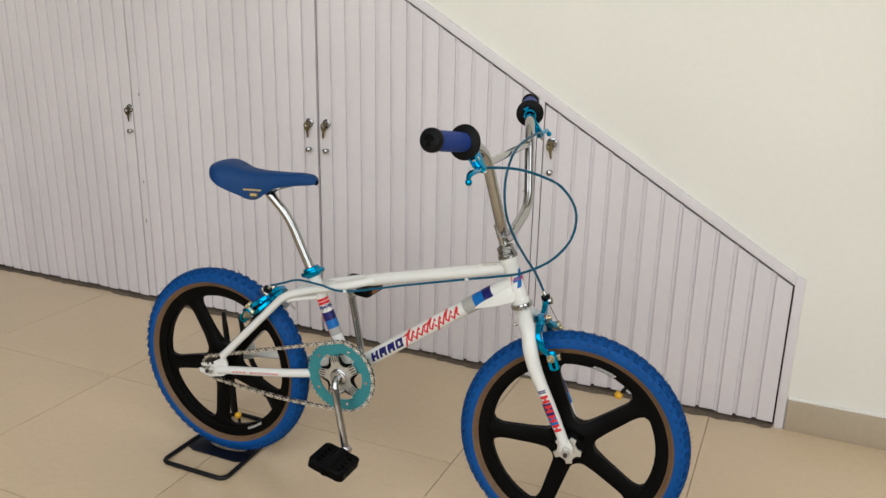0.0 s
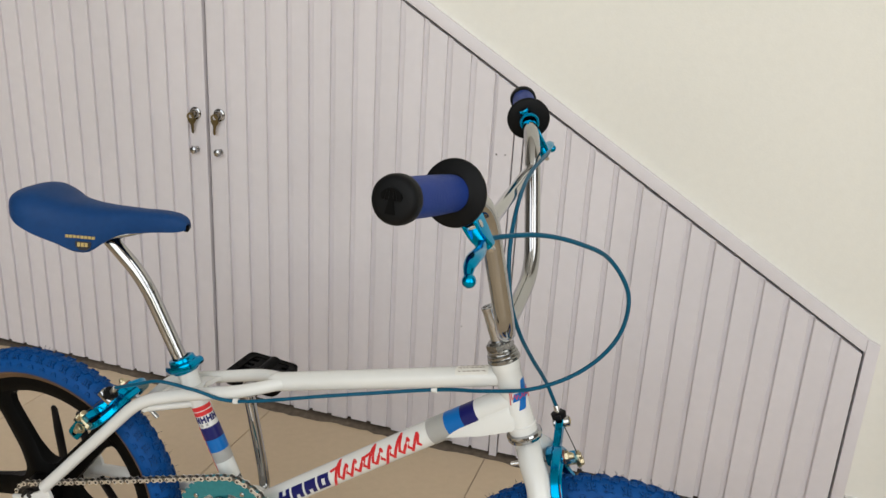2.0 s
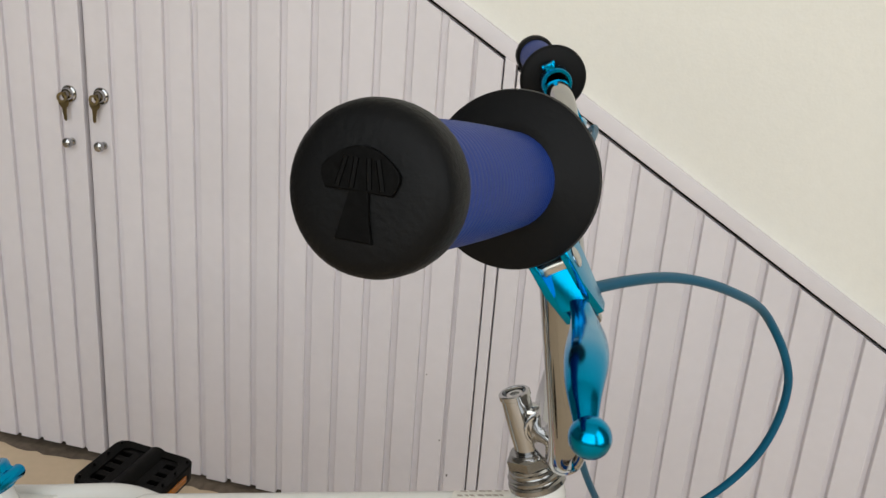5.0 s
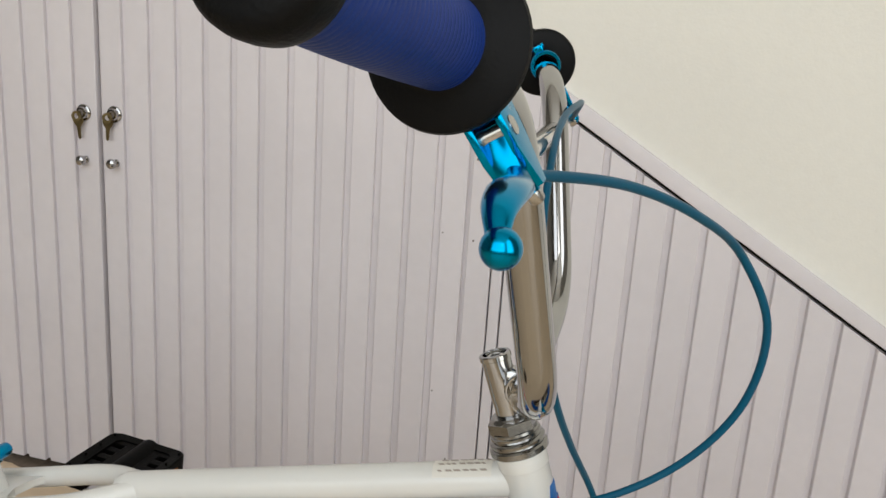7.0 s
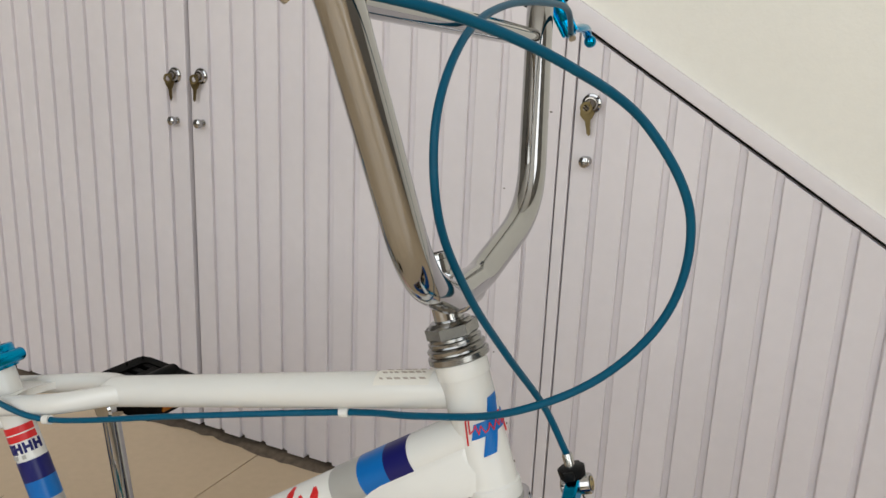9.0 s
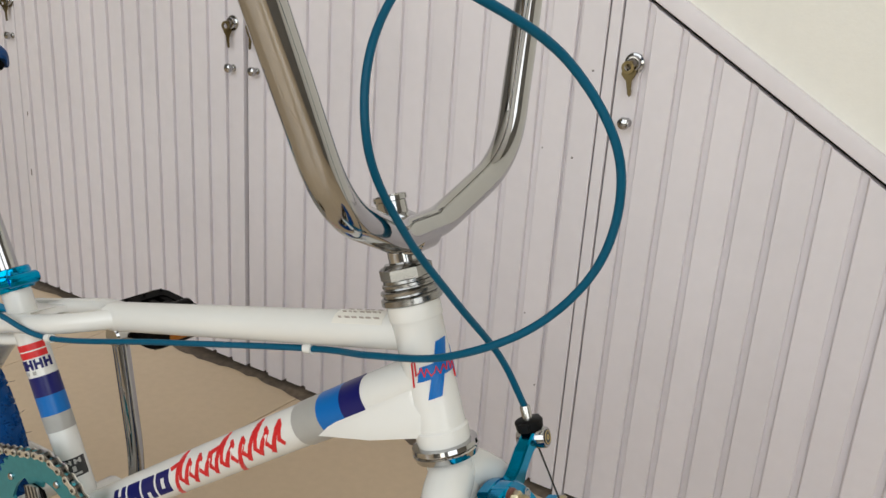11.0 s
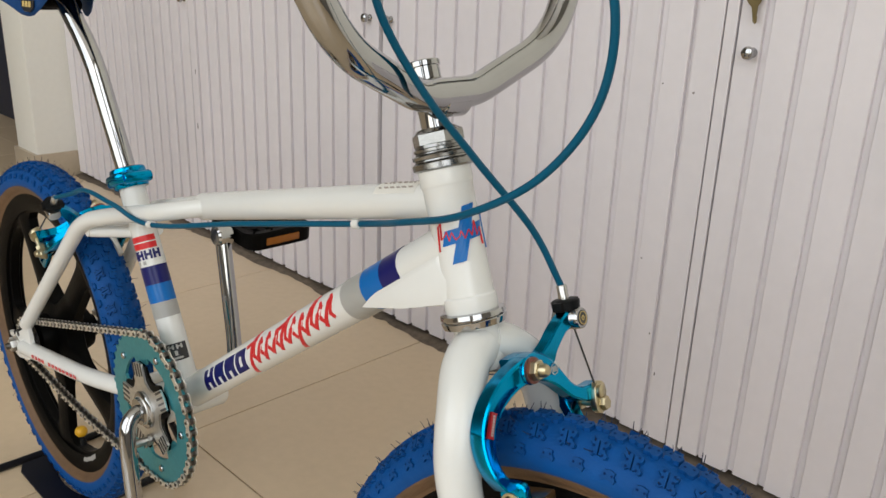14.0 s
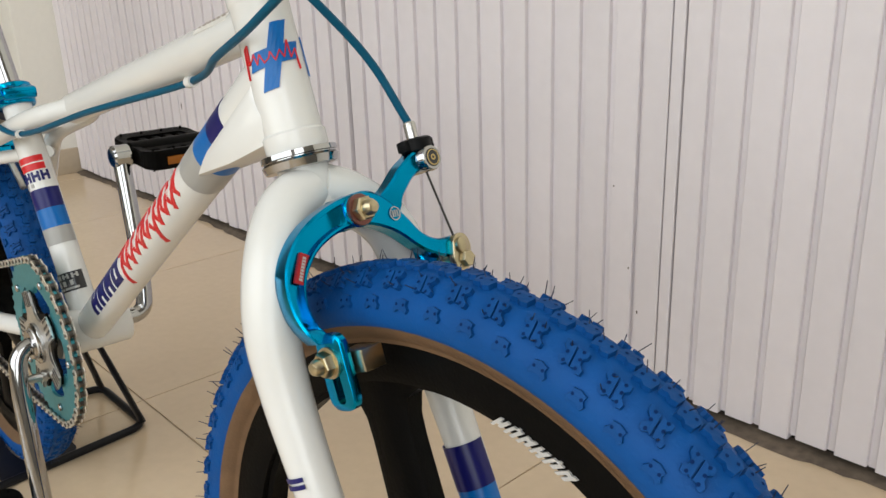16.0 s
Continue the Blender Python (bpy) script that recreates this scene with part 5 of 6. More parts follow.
lv = curve([c + V(0.022, -0.015, 0.006), c + V(0.012, -0.0205, 0.002), c + V(-0.006, -0.0205, -0.006), c + V(-0.019, -0.013, -0.011)], 6)
sweep(bm, lv, [0.0058, *[0.0052] * (len(lv) - 2), 0.0042], 14, squash=(1.2, 0.6))
part("release_lever", bm, M_ANO, clamp, "blue anodised release lever")
bm = B()
post = rounded([ST_T - w * 0.06, V(0.240, -0.0105, 0.676), V(0.173, -0.0140, 0.743)], 0.035, 8)
sweep(bm, post, 0.0110, 24)
post_ob = part("seat_post", bm, M_CHROME, bike, "laid-back chromed seat post")
bm = B()
lathe(bm, [(-0.020, 0.010), (-0.018, 0.0145), (-0.006, 0.0150), (0.006, 0.0150), (0.018, 0.0145), (0.020, 0.010)], V(0.153, -0.014, 0.737), (0, 1, 0), 20)
lathe(bm, [(-0.030, 0.004), (-0.030, 0.0065), (-0.024, 0.0065), (0.024, 0.0065), (0.030, 0.0065), (0.030, 0.004)], V(0.153, -0.014, 0.727), (0, 1, 0), 12)
part("saddle_clamp", bm, M_MAG, post_ob, "black saddle clamp")

# saddle: (x, half width, top, bottom at the rim, crown share)
SAD = [(0.012, 0.010, 0.771, 0.767), (0.018, 0.029, 0.779, 0.763), (0.034, 0.050, 0.788, 0.755), (0.056, 0.060, 0.792, 0.744), (0.082, 0.057, 0.787, 0.733), (0.108, 0.047, 0.780, 0.723), (0.135, 0.040, 0.777, 0.713),
       (0.160, 0.035, 0.776, 0.714), (0.185, 0.029, 0.776, 0.730), (0.210, 0.0235, 0.777, 0.744), (0.240, 0.0205, 0.778, 0.750), (0.270, 0.0190, 0.780, 0.755), (0.295, 0.0170, 0.779, 0.758), (0.308, 0.0135, 0.775, 0.760), (0.315, 0.0070, 0.769, 0.762)]


def saddle_section(x, hw, top, bot):
    out = []
    for k in range(25):
        a = -math.pi / 2 + math.pi * k / 24
        f = math.sin(a)
        y = hw * math.copysign(abs(f) ** 0.75, f)
        z = bot + (top - bot) * max(0.0, math.cos(a)) ** 0.55
        out.append(V(x, y, z))
    return out


SAD = [(0.320 - (0.315 - a) * 0.955, b * 0.96, c + 0.005, d + 0.005) for a, b, c, d in SAD]
bm = B()
SMX = curve([V(*q[:3]) for q in SAD], 3)
SMB = curve([V(q[0], q[3], 0) for q in SAD], 3)
secs = [saddle_section(p.x, max(0.002, p.y), p.z, q.y) for p, q in zip(SMX, SMB)]
outer = [[bm.verts.new(p) for p in s] for s in secs]
inner = [[bm.verts.new(V(p.x, p.y * 0.93, p.z - 0.003)) for p in s] for s in secs]
for rows in (outer, inner):
    for r0, r1 in zip(rows, rows[1:]):
        for k in range(24):
            bm.faces.new((r0[k], r0[k + 1], r1[k + 1], r1[k]))
for r0, r1, i0, i1 in zip(outer, outer[1:], inner, inner[1:]):
    for k in (0, 24):
        bm.faces.new((r0[k], r1[k], i1[k], i0[k]))
for r, i in ((outer[0], inner[0]), (outer[-1], inner[-1])):
    for k in range(24):
        bm.faces.new((r[k], r[k + 1], i[k + 1], i[k]))
saddle = part("saddle", bm, M_SADDLE, bike, "blue moulded plastic saddle")
for s in (-1, 1):
    bm = B()
    sweep(bm, rounded([V(0.050, s * 0.030, 0.750), V(0.085, s * 0.024, 0.740), V(0.200, s * 0.020, 0.738), V(0.262, s * 0.009, 0.757), V(0.285, s * 0.004, 0.765)], 0.03, 5), 0.0035, 10)
    part("rail", bm, M_CHROME, saddle, "steel saddle rail")
bm = B()
prism(bm, [(-0.012, 0.005), (0.012, 0.005), (0.011, -0.003), (0.005, -0.008), (-0.005, -0.008), (-0.011, -0.003)], V(0.168, -0.0362, 0.7275), (1, 0.24, 0), (0, 0.10, 1), 0.0015, bevel=0.0004)
part("badge", bm, M_BLACKDEC, saddle, "small dark badge with gold print", smooth=False)
bm = B()
for k in range(3):
    prism(bm, [(-0.0080 + 0.0056 * k, -0.003), (-0.0038 + 0.0056 * k, -0.003), (-0.0038 + 0.0056 * k, 0.003), (-0.0080 + 0.0056 * k, 0.003)], V(0.168, -0.0368, 0.7280), (1, 0.24, 0), (0, 0.10, 1), 0.0014)
part("badge_print", bm, M_GOLD, saddle, "gold printed blocks", smooth=False)
bm = B()
for k in range(8):
    x = 0.145 + 0.0055 * k
    prism(bm, [(-0.0021, -0.002), (0.0021, -0.002), (0.0021, 0.002), (-0.0021, 0.002)], V(x, -0.0408 + 0.00120 * k, 0.7390), (1, 0.22, 0), (0, 0.12, 1), 0.0014)
part("side_print", bm, M_GOLD, saddle, "gold printed bars", smooth=False)
bm = B()
lathe(bm, [(-0.006, 0.0), (-0.005, 0.0045), (0.000, 0.0055), (0.004, 0.0045), (0.006, 0.0)], V(0.3155, 0, 0.7650), (1, 0, -0.2), 16)
part("nose_tip", bm, M_MAG, saddle, "small black nose tip")
for ob in (saddle, *saddle.children):
    ob.data.transform(Matrix.Translation((0.003, -0.014, 0)))        # it sits a little to the side of the frame's plane


# brakes: side-pull calipers with two curved arms
ARM_OUT = [(-0.0681, -0.0344), (-0.0508, -0.0337), (-0.0400, -0.0270), (-0.0311, -0.0135), (-0.0200, -0.0015), (-0.0080, 0.0048), (0.0057, 0.0046), (0.0202, 0.0018), (0.0351, -0.0037), (0.0471, -0.0117),
           (0.0560, -0.0227), (0.0606, -0.0343), (0.0622, -0.0483), (0.0605, -0.0598), (0.0560, -0.0690)]
ARM_IN = [(-0.0640, -0.0470), (-0.0528, -0.0455), (-0.0373, -0.0372), (-0.0241, -0.0248), (-0.0130, -0.0180), (-0.0020, -0.0145), (0.0109, -0.0134), (0.0231, -0.0159), (0.0347, -0.0212), (0.0425, -0.0288),
          (0.0475, -0.0378), (0.0495, -0.0485), (0.0490, -0.0580), (0.0465, -0.0650), (0.0430, -0.0710)]
ARM_FWD = [0.016, 0.015, 0.013, 0.011, 0.010, 0.010, 0.010, 0.009, 0.008, 0.007, 0.006, 0.006, 0.008, 0.011, 0.014]


def channel_arm(bm, outer, inner, fwds, P, thick, sunk, rim=0.20):
    """A forged arm between two edges, its front face sunk between two rims where sunk() says so."""
    n = 4
    lines = [curve([V(a, b, 0) for a, b in ln], n) for ln in (outer, inner)]
    deep = curve([V(c, 0, 0) for c in fwds], n)
    rings = []
    for i, (o, q, c) in enumerate(zip(*lines, deep)):
        d, h = sunk(i / (len(deep) - 1)), thick / 2
        e = 0.0014 / max((o - q).length, 0.004)
        sec = [(0.0, -h + 0.0014), (0.0, h - 0.0012), (e, h), (rim - e * 0.4, h), (rim + e * 0.4, h - d), (1 - rim - e * 0.4, h - d), (1 - rim + e * 0.4, h), (1 - e, h), (1.0, h - 0.0012), (1.0, -h + 0.0014), (1 - e, -h), (e, -h)]
        rings.append([bm.verts.new(P(o.x + (q.x - o.x) * f, o.y + (q.y - o.y) * f, c.x + g)) for f, g in sec])
    m = len(rings[0])
    for r0, r1 in zip(rings, rings[1:]):
        for k in range(m):
            bm.faces.new((r0[k], r0[(k + 1) % m], r1[(k + 1) % m], r1[k]))
    bm.faces.new(rings[0][::-1])
    bm.faces.new(rings[-1])


def caliper(pivot, fwd, up, side, parent, mirrored, fin):
    """fwd: away from the frame; side: towards the arm that carries the pad in view; up: towards the cable."""
    def P(a, b, c=0.0):
        return pivot + side * a + up * b + fwd * c
    hub = P(0.003, -0.005)
    # front arm: from the cable anchor over the pivot and down round the tyre, sunk between rims
    bm = B()
    channel_arm(bm, ARM_OUT, ARM_IN, ARM_FWD, P, 0.0120, lambda f: 0.0034 * min(1, max(0, (f - 0.44) / 0.06)) * min(1, max(0, (0.93 - f) / 0.06)))
    lathe(bm, [(0.004, 0.0100), (0.0160, 0.0100), (0.0170, 0.0092), (0.0170, 0.0)], hub, fwd, 30)
    near = part("brake_caliper", fin(bm), M_ANO, parent, "blue anodised side-pull brake caliper")
    # rear arm: from the cable barrel down behind the pivot and round the other side of the tyre
    bm = B()
    channel_arm(bm, [(-0.0560, 0.0225), (-0.0500, 0.0212), (-0.0385, 0.0145), (-0.0277, 0.0046), (-0.0150, -0.0020), (0.0050, 0.0030)], [(-0.0600, 0.0105), (-0.0540, 0.0098), (-0.0475, 0.0062), (-0.0390, -0.0030), (-0.0330, -0.0130), (0.0050, -0.0150)],
                [0.013, 0.012, 0.010, 0.007, 0.003, 0.000], P, 0.0110, lambda f: 0.0)
    channel_arm(bm, [(0.0080, 0.0040), (-0.0100, 0.0040), (-0.0290, -0.0020), (-0.0440, -0.0130), (-0.0550, -0.0270), (-0.0600, -0.0440), (-0.0590, -0.0600), (-0.0550, -0.0690)], [(0.0060, -0.0130), (-0.0080, -0.0125), (-0.0230, -0.0150), (-0.0360, -0.0240), (-0.0450, -0.0350), (-0.0485, -0.0470), (-0.0475, -0.0600), (-0.0440, -0.0710)],
                [-0.001, -0.002, -0.003, -0.004, -0.003, 0.000, 0.006, 0.012], P, 0.0100, lambda f: 0.0)
    part("inner_arm", fin(bm), M_ANO, near, "blue anodised rear arm")
    for s in (-1, 1):
        # slotted pad holder hanging below the arm, pad and bolt
        bm = B()
        c = P(s * 0.0475, -0.0865, 0.0190)
        outline, slot = [], []
        for k in range(28):
            t = 2 * math.pi * k / 28
            sx, sz = math.cos(t), math.sin(t)
            outline.append((math.copysign(abs(sx) ** 0.7, sx) * 0.0108, math.copysign(abs(sz) ** 0.7, sz) * 0.0090 + (0.0125 if sz > 0 else -0.0125)))
            slot.append((sx * 0.0034, sz * 0.0034 + (0.0080 if sz > 0 else -0.0140)))
        rows = []
        for h, grow in ((-0.0030, 0.94), (-0.0020, 1.0), (0.0020, 1.0), (0.0030, 0.94)):
            rows.append([bm.verts.new(c + fwd * (a * grow) + up * (b * grow) + side * h) for a, b in outline])
        for h in (0.0030, -0.0030):
            rows.append([bm.verts.new(c + fwd * a + up * b + side * h) for a, b in slot])
        for r0, r1 in zip(rows, rows[1:] + rows[:1]):
            for k in range(28):
                bm.faces.new((r0[k], r0[(k + 1) % 28], r1[(k + 1) % 28], r1[k]))
        part("pad_slot", fin(bm), M_ANO, near, "slotted end of the caliper arm")
        bb = B()
        m = Matrix((side, fwd, up)).transposed().to_4x4()
        box(bb, P(s * 0.0355, -0.0830, 0.0255), (0.015, 0.021, 0.0125), m=m, bevel=0.0012)
        part("brake_pad", fin(bb), M_BRASS if not mirrored else M_RUBBER, near, "brake pad in a plated holder")
        bm = B()
        lathe(bm, [(-0.0005, 0.0088), (0.0012, 0.0088), (0.0014, 0.0070)], P(s * 0.0505, -0.0805, 0.0170), side * s, 24)
        nut(bm, P(s * 0.0515, -0.0805, 0.0170), side * s, 0.0072, 0.0058)
        lathe(bm, [(0.0055, 0.0046), (0.0085, 0.0046), (0.0108, 0.0034), (0.0120, 0.0)], P(s * 0.0515, -0.0805, 0.0170), side * s, 16)
        part("pad_bolt", fin(bm), M_BRASS, near, "zinc-plated acorn nut")
    bm = B()
    lathe(bm, [(0.0165, 0.0035), (0.0168, 0.0092), (0.0190, 0.0092), (0.0194, 0.0078)], hub, fwd, 28)
    shank = B()
    lathe(shank, [(-0.055, 0.0), (-0.055, 0.0035), (0.017, 0.0035), (0.017, 0.0)], hub, fwd, 14)
    part("pivot_shank", fin(shank), M_STEEL, near)
    part("pivot_washer", fin(bm), M_COPPER, near, "reddish pivot washer")
    bm = B()
    nut(bm, hub + fwd * 0.0192, fwd, 0.0074, 0.0056)
    lathe(bm, [(0.0054, 0.0048), (0.0088, 0.0048), (0.0112, 0.0034), (0.0124, 0.0)], hub + fwd * 0.0192, fwd, 18)
    part("pivot_nut", fin(bm), M_BRASS, near, "zinc-plated acorn nut")
    # red label on the sunk face, with pale print
    lu, lv = side * 0.872 + up * 0.489, up * 0.872 - side * 0.489
    bm = B()
    prism(bm, [(-0.0030, -0.0085), (0.0030, -0.0085), (0.0030, 0.0085), (-0.0030, 0.0085)], P(0.0476, -0.0285, 0.0104), lu, lv, 0.0022)
    label = part("red_label", fin(bm), M_LABEL, near, "red printed label", smooth=False)
    bm = B()
    for k in range(8):
        prism(bm, [(-0.0011, -0.0006), (0.0011, -0.0006), (0.0011, 0.0006), (-0.0011, 0.0006)], P(0.0476, -0.0285, 0.0115) + lv * (-0.0061 + 0.00175 * k), lu, lv, 0.0004)
    part("label_print", fin(bm), M_PALE, near, "pale printed bars", smooth=False)
    # round engraved emblem beside the pivot
    bm = B()
    lathe(bm, [(0.0, 0.0036), (0.0004, 0.0036), (0.0004, 0.0042), (0.0, 0.0042)], P(-0.0235, -0.0120, 0.0168), fwd, 24, close=True)
    for k in (-1, 0, 1):
        box(bm, P(-0.0235 + 0.0018 * k, -0.0120, 0.0170), (0.0008, 0.0006, 0.0040), m=Matrix((side, fwd, up)).transposed().to_4x4())
    part("arm_emblem", fin(bm), M_PALE, near, "small engraved round emblem")
    # barrel adjuster with its black thumb nut, and the cable anchor
    bm = B()
    lathe(bm, [(-0.012, 0.0), (-0.012, 0.0070), (-0.011, 0.0080), (0.0095, 0.0080), (0.0105, 0.0074), (0.0105, 0.0)], P(-0.0590, 0.0157, 0.0140), fwd, 24)
    part("barrel", fin(bm), M_CHROME, near, "chromed cable barrel")
    bm = B()
    lathe(bm, [(0.0100, 0.0), (0.0100, 0.0060), (0.0110, 0.0056), (0.0110, 0.0)], P(-0.0590, 0.0157, 0.0140), fwd, 20)
    cap = part("barrel_cap", fin(bm), M_BLACKDEC, near, "dark printed barrel end")
    bm = B()
    for r0, r1 in ((0.0044, 0.0050), (0.0010, 0.0019)):
        lathe(bm, [(0.0109, r0), (0.0113, r0), (0.0113, r1), (0.0109, r1)], P(-0.0590, 0.0157, 0.0140), fwd, 20, close=True)
    part("cap_print", fin(bm), M_GOLD, near, "pale gold printed rings")
    bm = B()
    lathe(bm, [(0, 0.0078), (0.0008, 0.0102), (0.0072, 0.0108), (0.0084, 0.0090)], P(-0.0602, 0.0218, 0.0116), up, 12)
    for k in (-1, 1):
        box(bm, P(-0.0602 + 0.0085 * k, 0.0260, 0.0116), (0.0085, 0.0085, 0.0070), m=Matrix((side, fwd, up)).transposed().to_4x4(), bevel=0.0014)
    part("adjuster_nut", fin(bm), M_RUBBER, near, "black plastic thumb nut")
    bm = B()
    lathe(bm, [(0, 0.0040), (0.010, 0.0040), (0.011, 0.0034)], P(-0.0597, 0.0300, 0.0113), up, 16)
    part("ferrule", fin(bm), M_STEEL, near)
    bm = B()
    sweep(bm, [P(-0.0600, 0.022, 0.0125), P(-0.0615, -0.040, 0.0235)], 0.0008, 6)
    part("bare_wire", fin(bm), M_DKSTEEL, near)
    bm = B()
    plate = [(math.cos(t) * 0.0078, math.sin(t) * 0.0078 + (0.0042 if math.sin(t) > 0 else -0.0042)) for t in (2 * math.pi * k / 24 for k in range(24))]
    prism(bm, plate, P(-0.0635, -0.0455, 0.0225), (side * 0.96 + up * 0.2), (up * 0.96 - side * 0.2), 0.0050, bevel=0.0008)
    lathe(bm, [(0, 0.0052), (0.0022, 0.0050), (0.0028, 0.0040), (0.0028, 0.0)], P(-0.0628, -0.0412, 0.0250), fwd, 20)
    nut(bm, P(-0.0645, -0.0505, 0.0240), fwd, 0.0056, 0.0050)
    lathe(bm, [(-0.020, 0.0034), (0.002, 0.0034)], P(-0.0640, -0.0500, 0.0220), fwd, 12)
    nut(bm, P(-0.0640, -0.0500, 0.0080), -fwd, 0.0056, 0.0060)
    part("cable_anchor", fin(bm), M_BRASS, near, "zinc-plated cable anchor bolt")
    return P(-0.0594, 0.0405, 0.0112)


FW = V(STEER.z, 0, -STEER.x)
FB_PIVOT = HT_B - STEER * 0.041 + FW * 0.027
front_end = S @ caliper(FB_PIVOT, FW, STEER, V(0, -1, 0), bike, False, steered)
rb_up = V(0.62, 0, 0.78).normalized()
rb_fw = V(-0.78, 0, 0.62).normalized()
rear_end = caliper(V(0.215, 0, 0.464) + rb_fw * 0.018, rb_fw, rb_up, V(0, 1, 0), bike, True, lambda bm: bm)


# cables
def tube_part(name, pts, r, mat, label, parent=bike, n=10):
    bm = B()
    sweep(bm, curve(pts, n), r, 12)
    return part(name, bm, mat, parent, label)


a = LEVER_END[-1]
REAR_CABLE = [a, V(0.8116, -0.2290, 0.8841), V(0.8475, -0.1650, 0.8755), V(0.8834, -0.1114, 0.8560), V(0.9126, -0.0638, 0.8278), V(0.9360, -0.0377, 0.7787), V(0.9288, -0.0262, 0.7201),
              V(0.8921, -0.0250, 0.6691), V(0.8350, -0.0285, 0.6330), V(0.7677, -0.0186, 0.6099), V(0.6960, -0.0020, 0.5882),
              V(0.5502, -0.0215, 0.5562), V(0.4085, -0.0370, 0.5233), V(0.3457, -0.0483, 0.5333), V(0.2900, -0.0526, 0.5370), V(0.2520, -0.0546, 0.5250), rear_end]
tube_part("brake_cable", REAR_CABLE, 0.0026, M_CABLE, "blue rear brake cable in a wide loop")
for q in (V(0.6960, -0.0020, 0.5882), V(0.4085, -0.0370, 0.5233)):
    bm = B()
    lathe(bm, [(-0.004, 0.0028), (-0.004, 0.0042), (0.004, 0.0042), (0.004, 0.0028)], q, (0.97, 0, 0.2), 14, close=True)
    part("cable_guide", bm, M_WHITE, bike, "white brazed cable guide")
b = LEVER_END[1]
FRONT_CABLE = [b, V(0.7850, 0.1900, 0.8940), V(0.7895, 0.1327, 0.8969), V(0.7899, 0.0416, 0.8904), V(0.7939, -0.0314, 0.8692), V(0.7985, -0.0757, 0.8249), V(0.8062, -0.0840, 0.7695),
               V(0.8147, -0.0550, 0.7170), V(0.8245, -0.0082, 0.6649), V(0.8385, 0.0408, 0.6109), front_end]
tube_part("brake_cable", FRONT_CABLE, 0.0026, M_CABLE, "blue front brake cable")

# ---- the display stand under the rear wheel ----
stand = tagged(new("bike_stand"), "black steel rod stand under the rear wheel", "bike stand")
SC = V(-1.215, 1.550, 0)
stand.location = SC
bm = B()
loop = [V(-1.21, 1.407, 0.006), V(-1.313, 1.407, 0.006), V(-1.308, 1.700, 0.006), V(-1.132, 1.700, 0.006), V(-1.112, 1.407, 0.006), V(-1.21, 1.407, 0.006)]
sweep(bm, [p - SC for p in rounded(loop, 0.026, 7)], 0.0060, 12, caps=False)
part("base_rod", bm, M_STAND, stand, "bent black rod base")
# sheet plate under the tyre with a long hole
bm = B()
n = 32
hole, edge = [], []
for k in range(n):
    a = 2 * math.pi * (k + 0.5) / n
    c, sn = math.cos(a), math.sin(a)
    hole.append((-1.205 + 0.060 * c, 1.545 + 0.021 * sn))
    q = max(abs(c) / 0.0885, abs(sn) / 0.056)
    edge.append((-1.212 + c / q, 1.543 + sn / q))
rows = [[bm.verts.new(V(x, y, z) - SC) for x, y in ln] for ln, z in ((edge, 0.0070), (hole, 0.0070), (hole, 0.0045), (edge, 0.0045))]
for r0, r1 in zip(rows, rows[1:] + rows[:1]):
    for k in range(n):
        bm.faces.new((r0[k], r0[(k + 1) % n], r1[(k + 1) % n], r1[k]))
part("cross_plate", bm, M_PLATE, stand, "dark navy sheet plate with a long hole", smooth=False)
# two flat tapered arms from the rear corners up beside the hub
for foot, knee, tip in ((V(-1.138, 1.698, 0.010), V(-1.196, 1.640, 0.240), V(-1.213, 1.632, 0.348)), (V(-1.304, 1.698, 0.010), V(-1.265, 1.640, 0.235), V(-1.267, 1.632, 0.348))):
    bm = B()
    line = curve([foot, foot.lerp(knee, 0.5), knee, tip], 5)
    sweep(bm, [p - SC for p in line] + [line[-1] + V(0, 0, 0.005) - SC], [0.0135, *[0.0125] * 4, *[0.0115] * 4, *[0.0100] * (len(line) - 11), 0.0085, 0.0075, 0.0035], 12, squash=(1.0, 0.35))
    part("upright_arm", bm, M_STAND, stand, "flat black arm rising beside the hub")

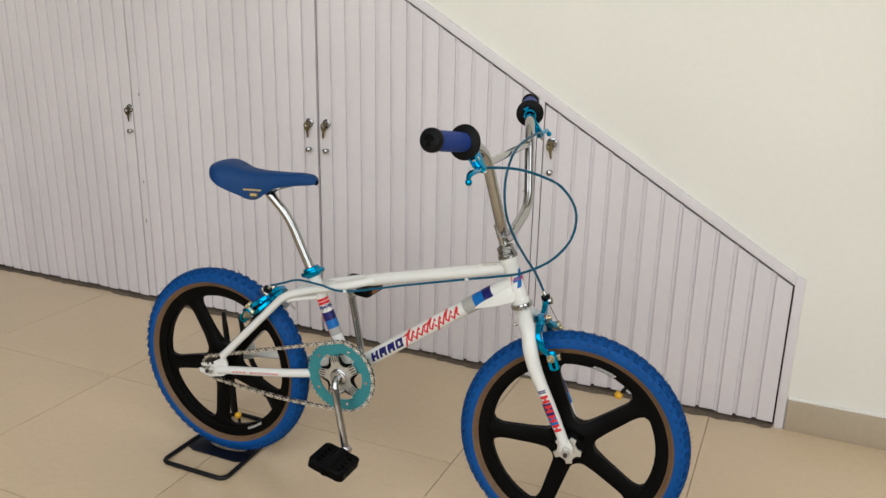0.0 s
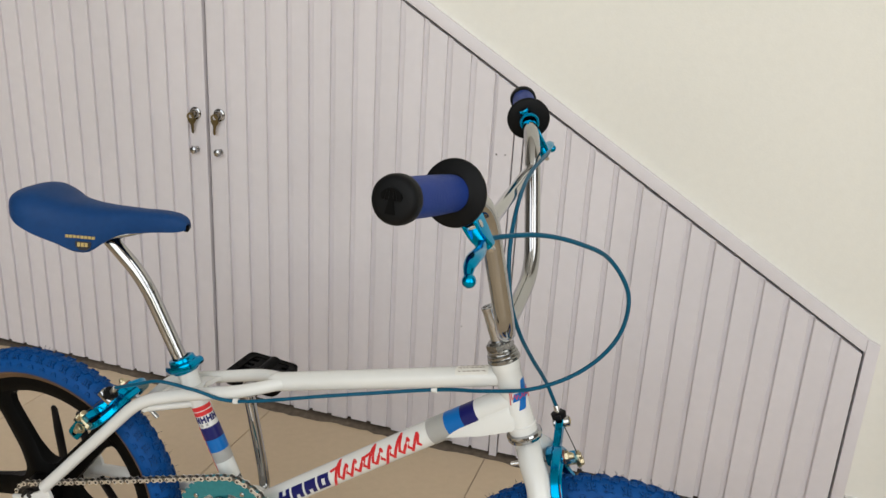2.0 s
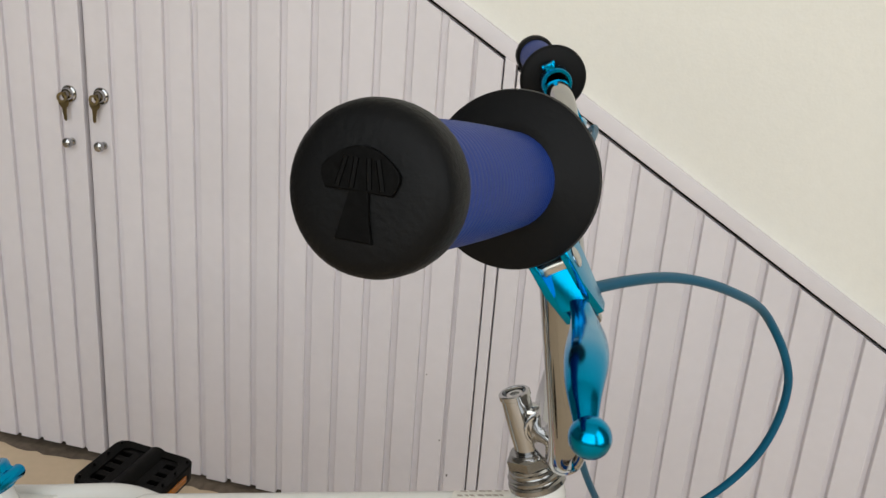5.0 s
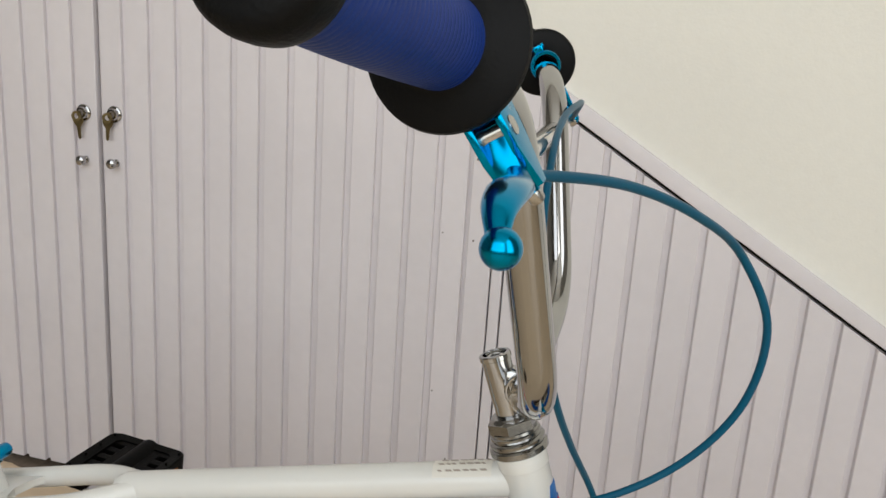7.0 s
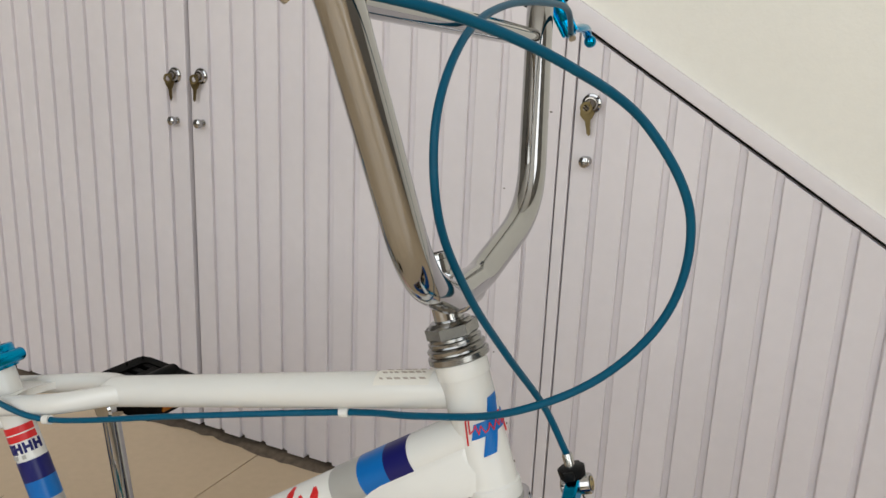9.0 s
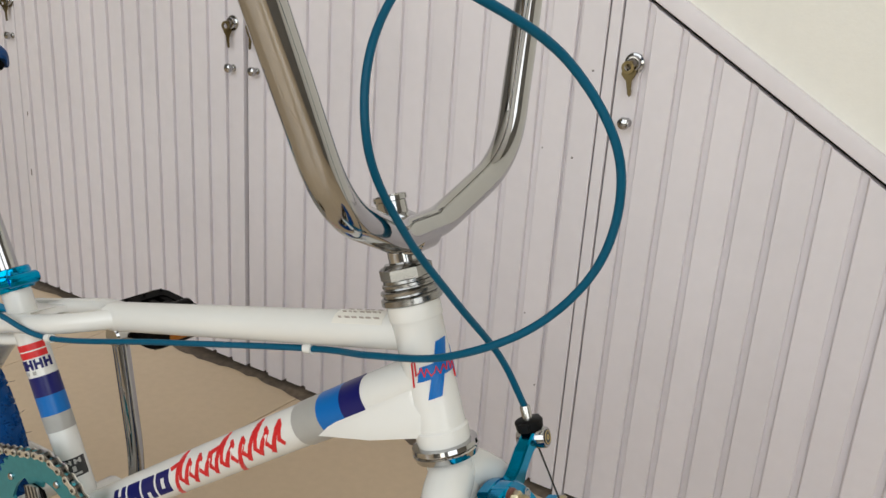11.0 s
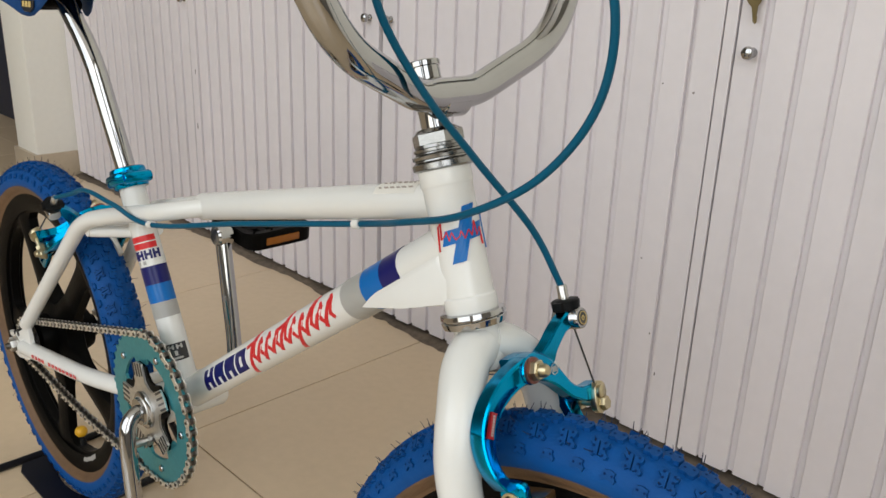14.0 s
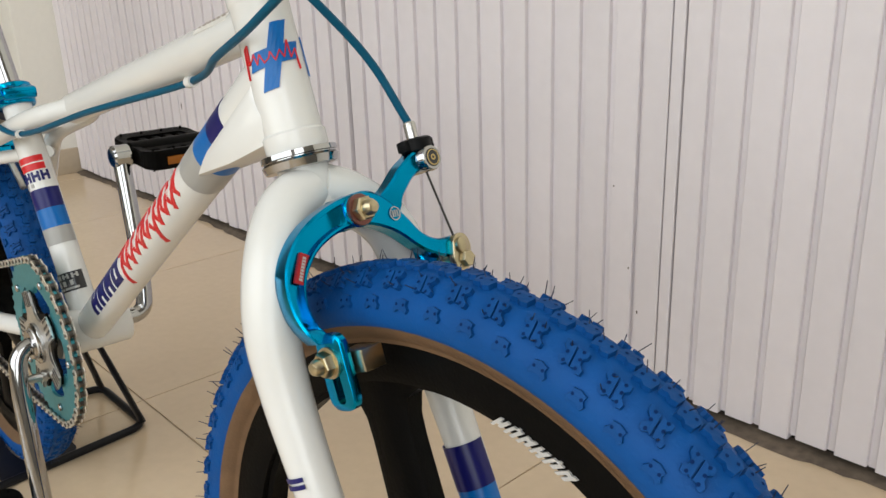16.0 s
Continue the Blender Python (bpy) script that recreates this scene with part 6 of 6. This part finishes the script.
# ---- dark furniture beyond the pier ----
cab = tagged(new("storage_cabinet"), "dark blue and black cabinet in the shaded recess", "cabinet")
cab.location = (-4.45, 2.72, 0)
bm = B()
box(bm, (0, 0, 0.85), (1.6, 0.42, 1.70), bevel=0.008)
part("body", bm, M_CABINET, cab)
for k in range(4):
    bm = B()
    box(bm, (0, -0.217, 0.24 + 0.41 * k), (1.54, 0.014, 0.37), bevel=0.006)
    part("drawer_front", bm, M_CABINET, cab)

# ---- window frames in the two openings ----
def window(name, w, h, m):
    root = tagged(new(name), "unseen white framed window letting in daylight", "window", kind="structure")
    root.matrix_world = m
    for x in (-w / 2, 0, w / 2):
        bm = B()
        box(bm, (x, 0, 0), (0.05, 0.05, h), bevel=0.004)
        part("window_frame", bm, M_CEIL, root)
    for z in (-h / 2, h / 2):
        bm = B()
        box(bm, (0, 0, z), (w - 0.05, 0.05, 0.05), bevel=0.004)
        part("window_frame", bm, M_CEIL, root)


window("window_1", W1 - W0, WZ1 - WZ0, pose((W0 + W1) / 2, Y0 - 0.1, (WZ0 + WZ1) / 2))
# this one stands out of view, added to carry the side light
window("window_2", E1 - E0, 4.0, pose(X1 + 0.1, (E0 + E1) / 2, 2.55, 0, 0, 90))

# ---- floor tiles ----
tile_me = {}


def tile_mesh(w, d):
    key = (round(w, 3), round(d, 3))
    if key not in tile_me:
        bm = B()
        box(bm, (w / 2, d / 2, -0.004), (w, d, 0.008), bevel=0.0008)
        bmesh.ops.recalc_face_normals(bm, faces=bm.faces)
        me = bpy.data.meshes.new("tile")
        bm.to_mesh(me)
        bm.free()
        me.materials.append(M_TILE)
        tile_me[key] = me
    return tile_me[key]


xs = sorted([X0, X1] + [TILE_X + TILE * k for k in range(-12, 5) if X0 < TILE_X + TILE * k < X1])
ys = sorted([Y0, 3.0] + [TILE_Y + TILE * k for k in range(-8, 4) if Y0 < TILE_Y + TILE * k < 3.0])
J = 0.0012
for xa, xb in zip(xs, xs[1:]):
    for ya, yb in zip(ys, ys[1:]):
        ob = new("tile", tile_mesh(xb - xa - 2 * J, yb - ya - 2 * J))
        ob.parent = FLOOR
        ob.location = (xa + J, ya + J, 0)
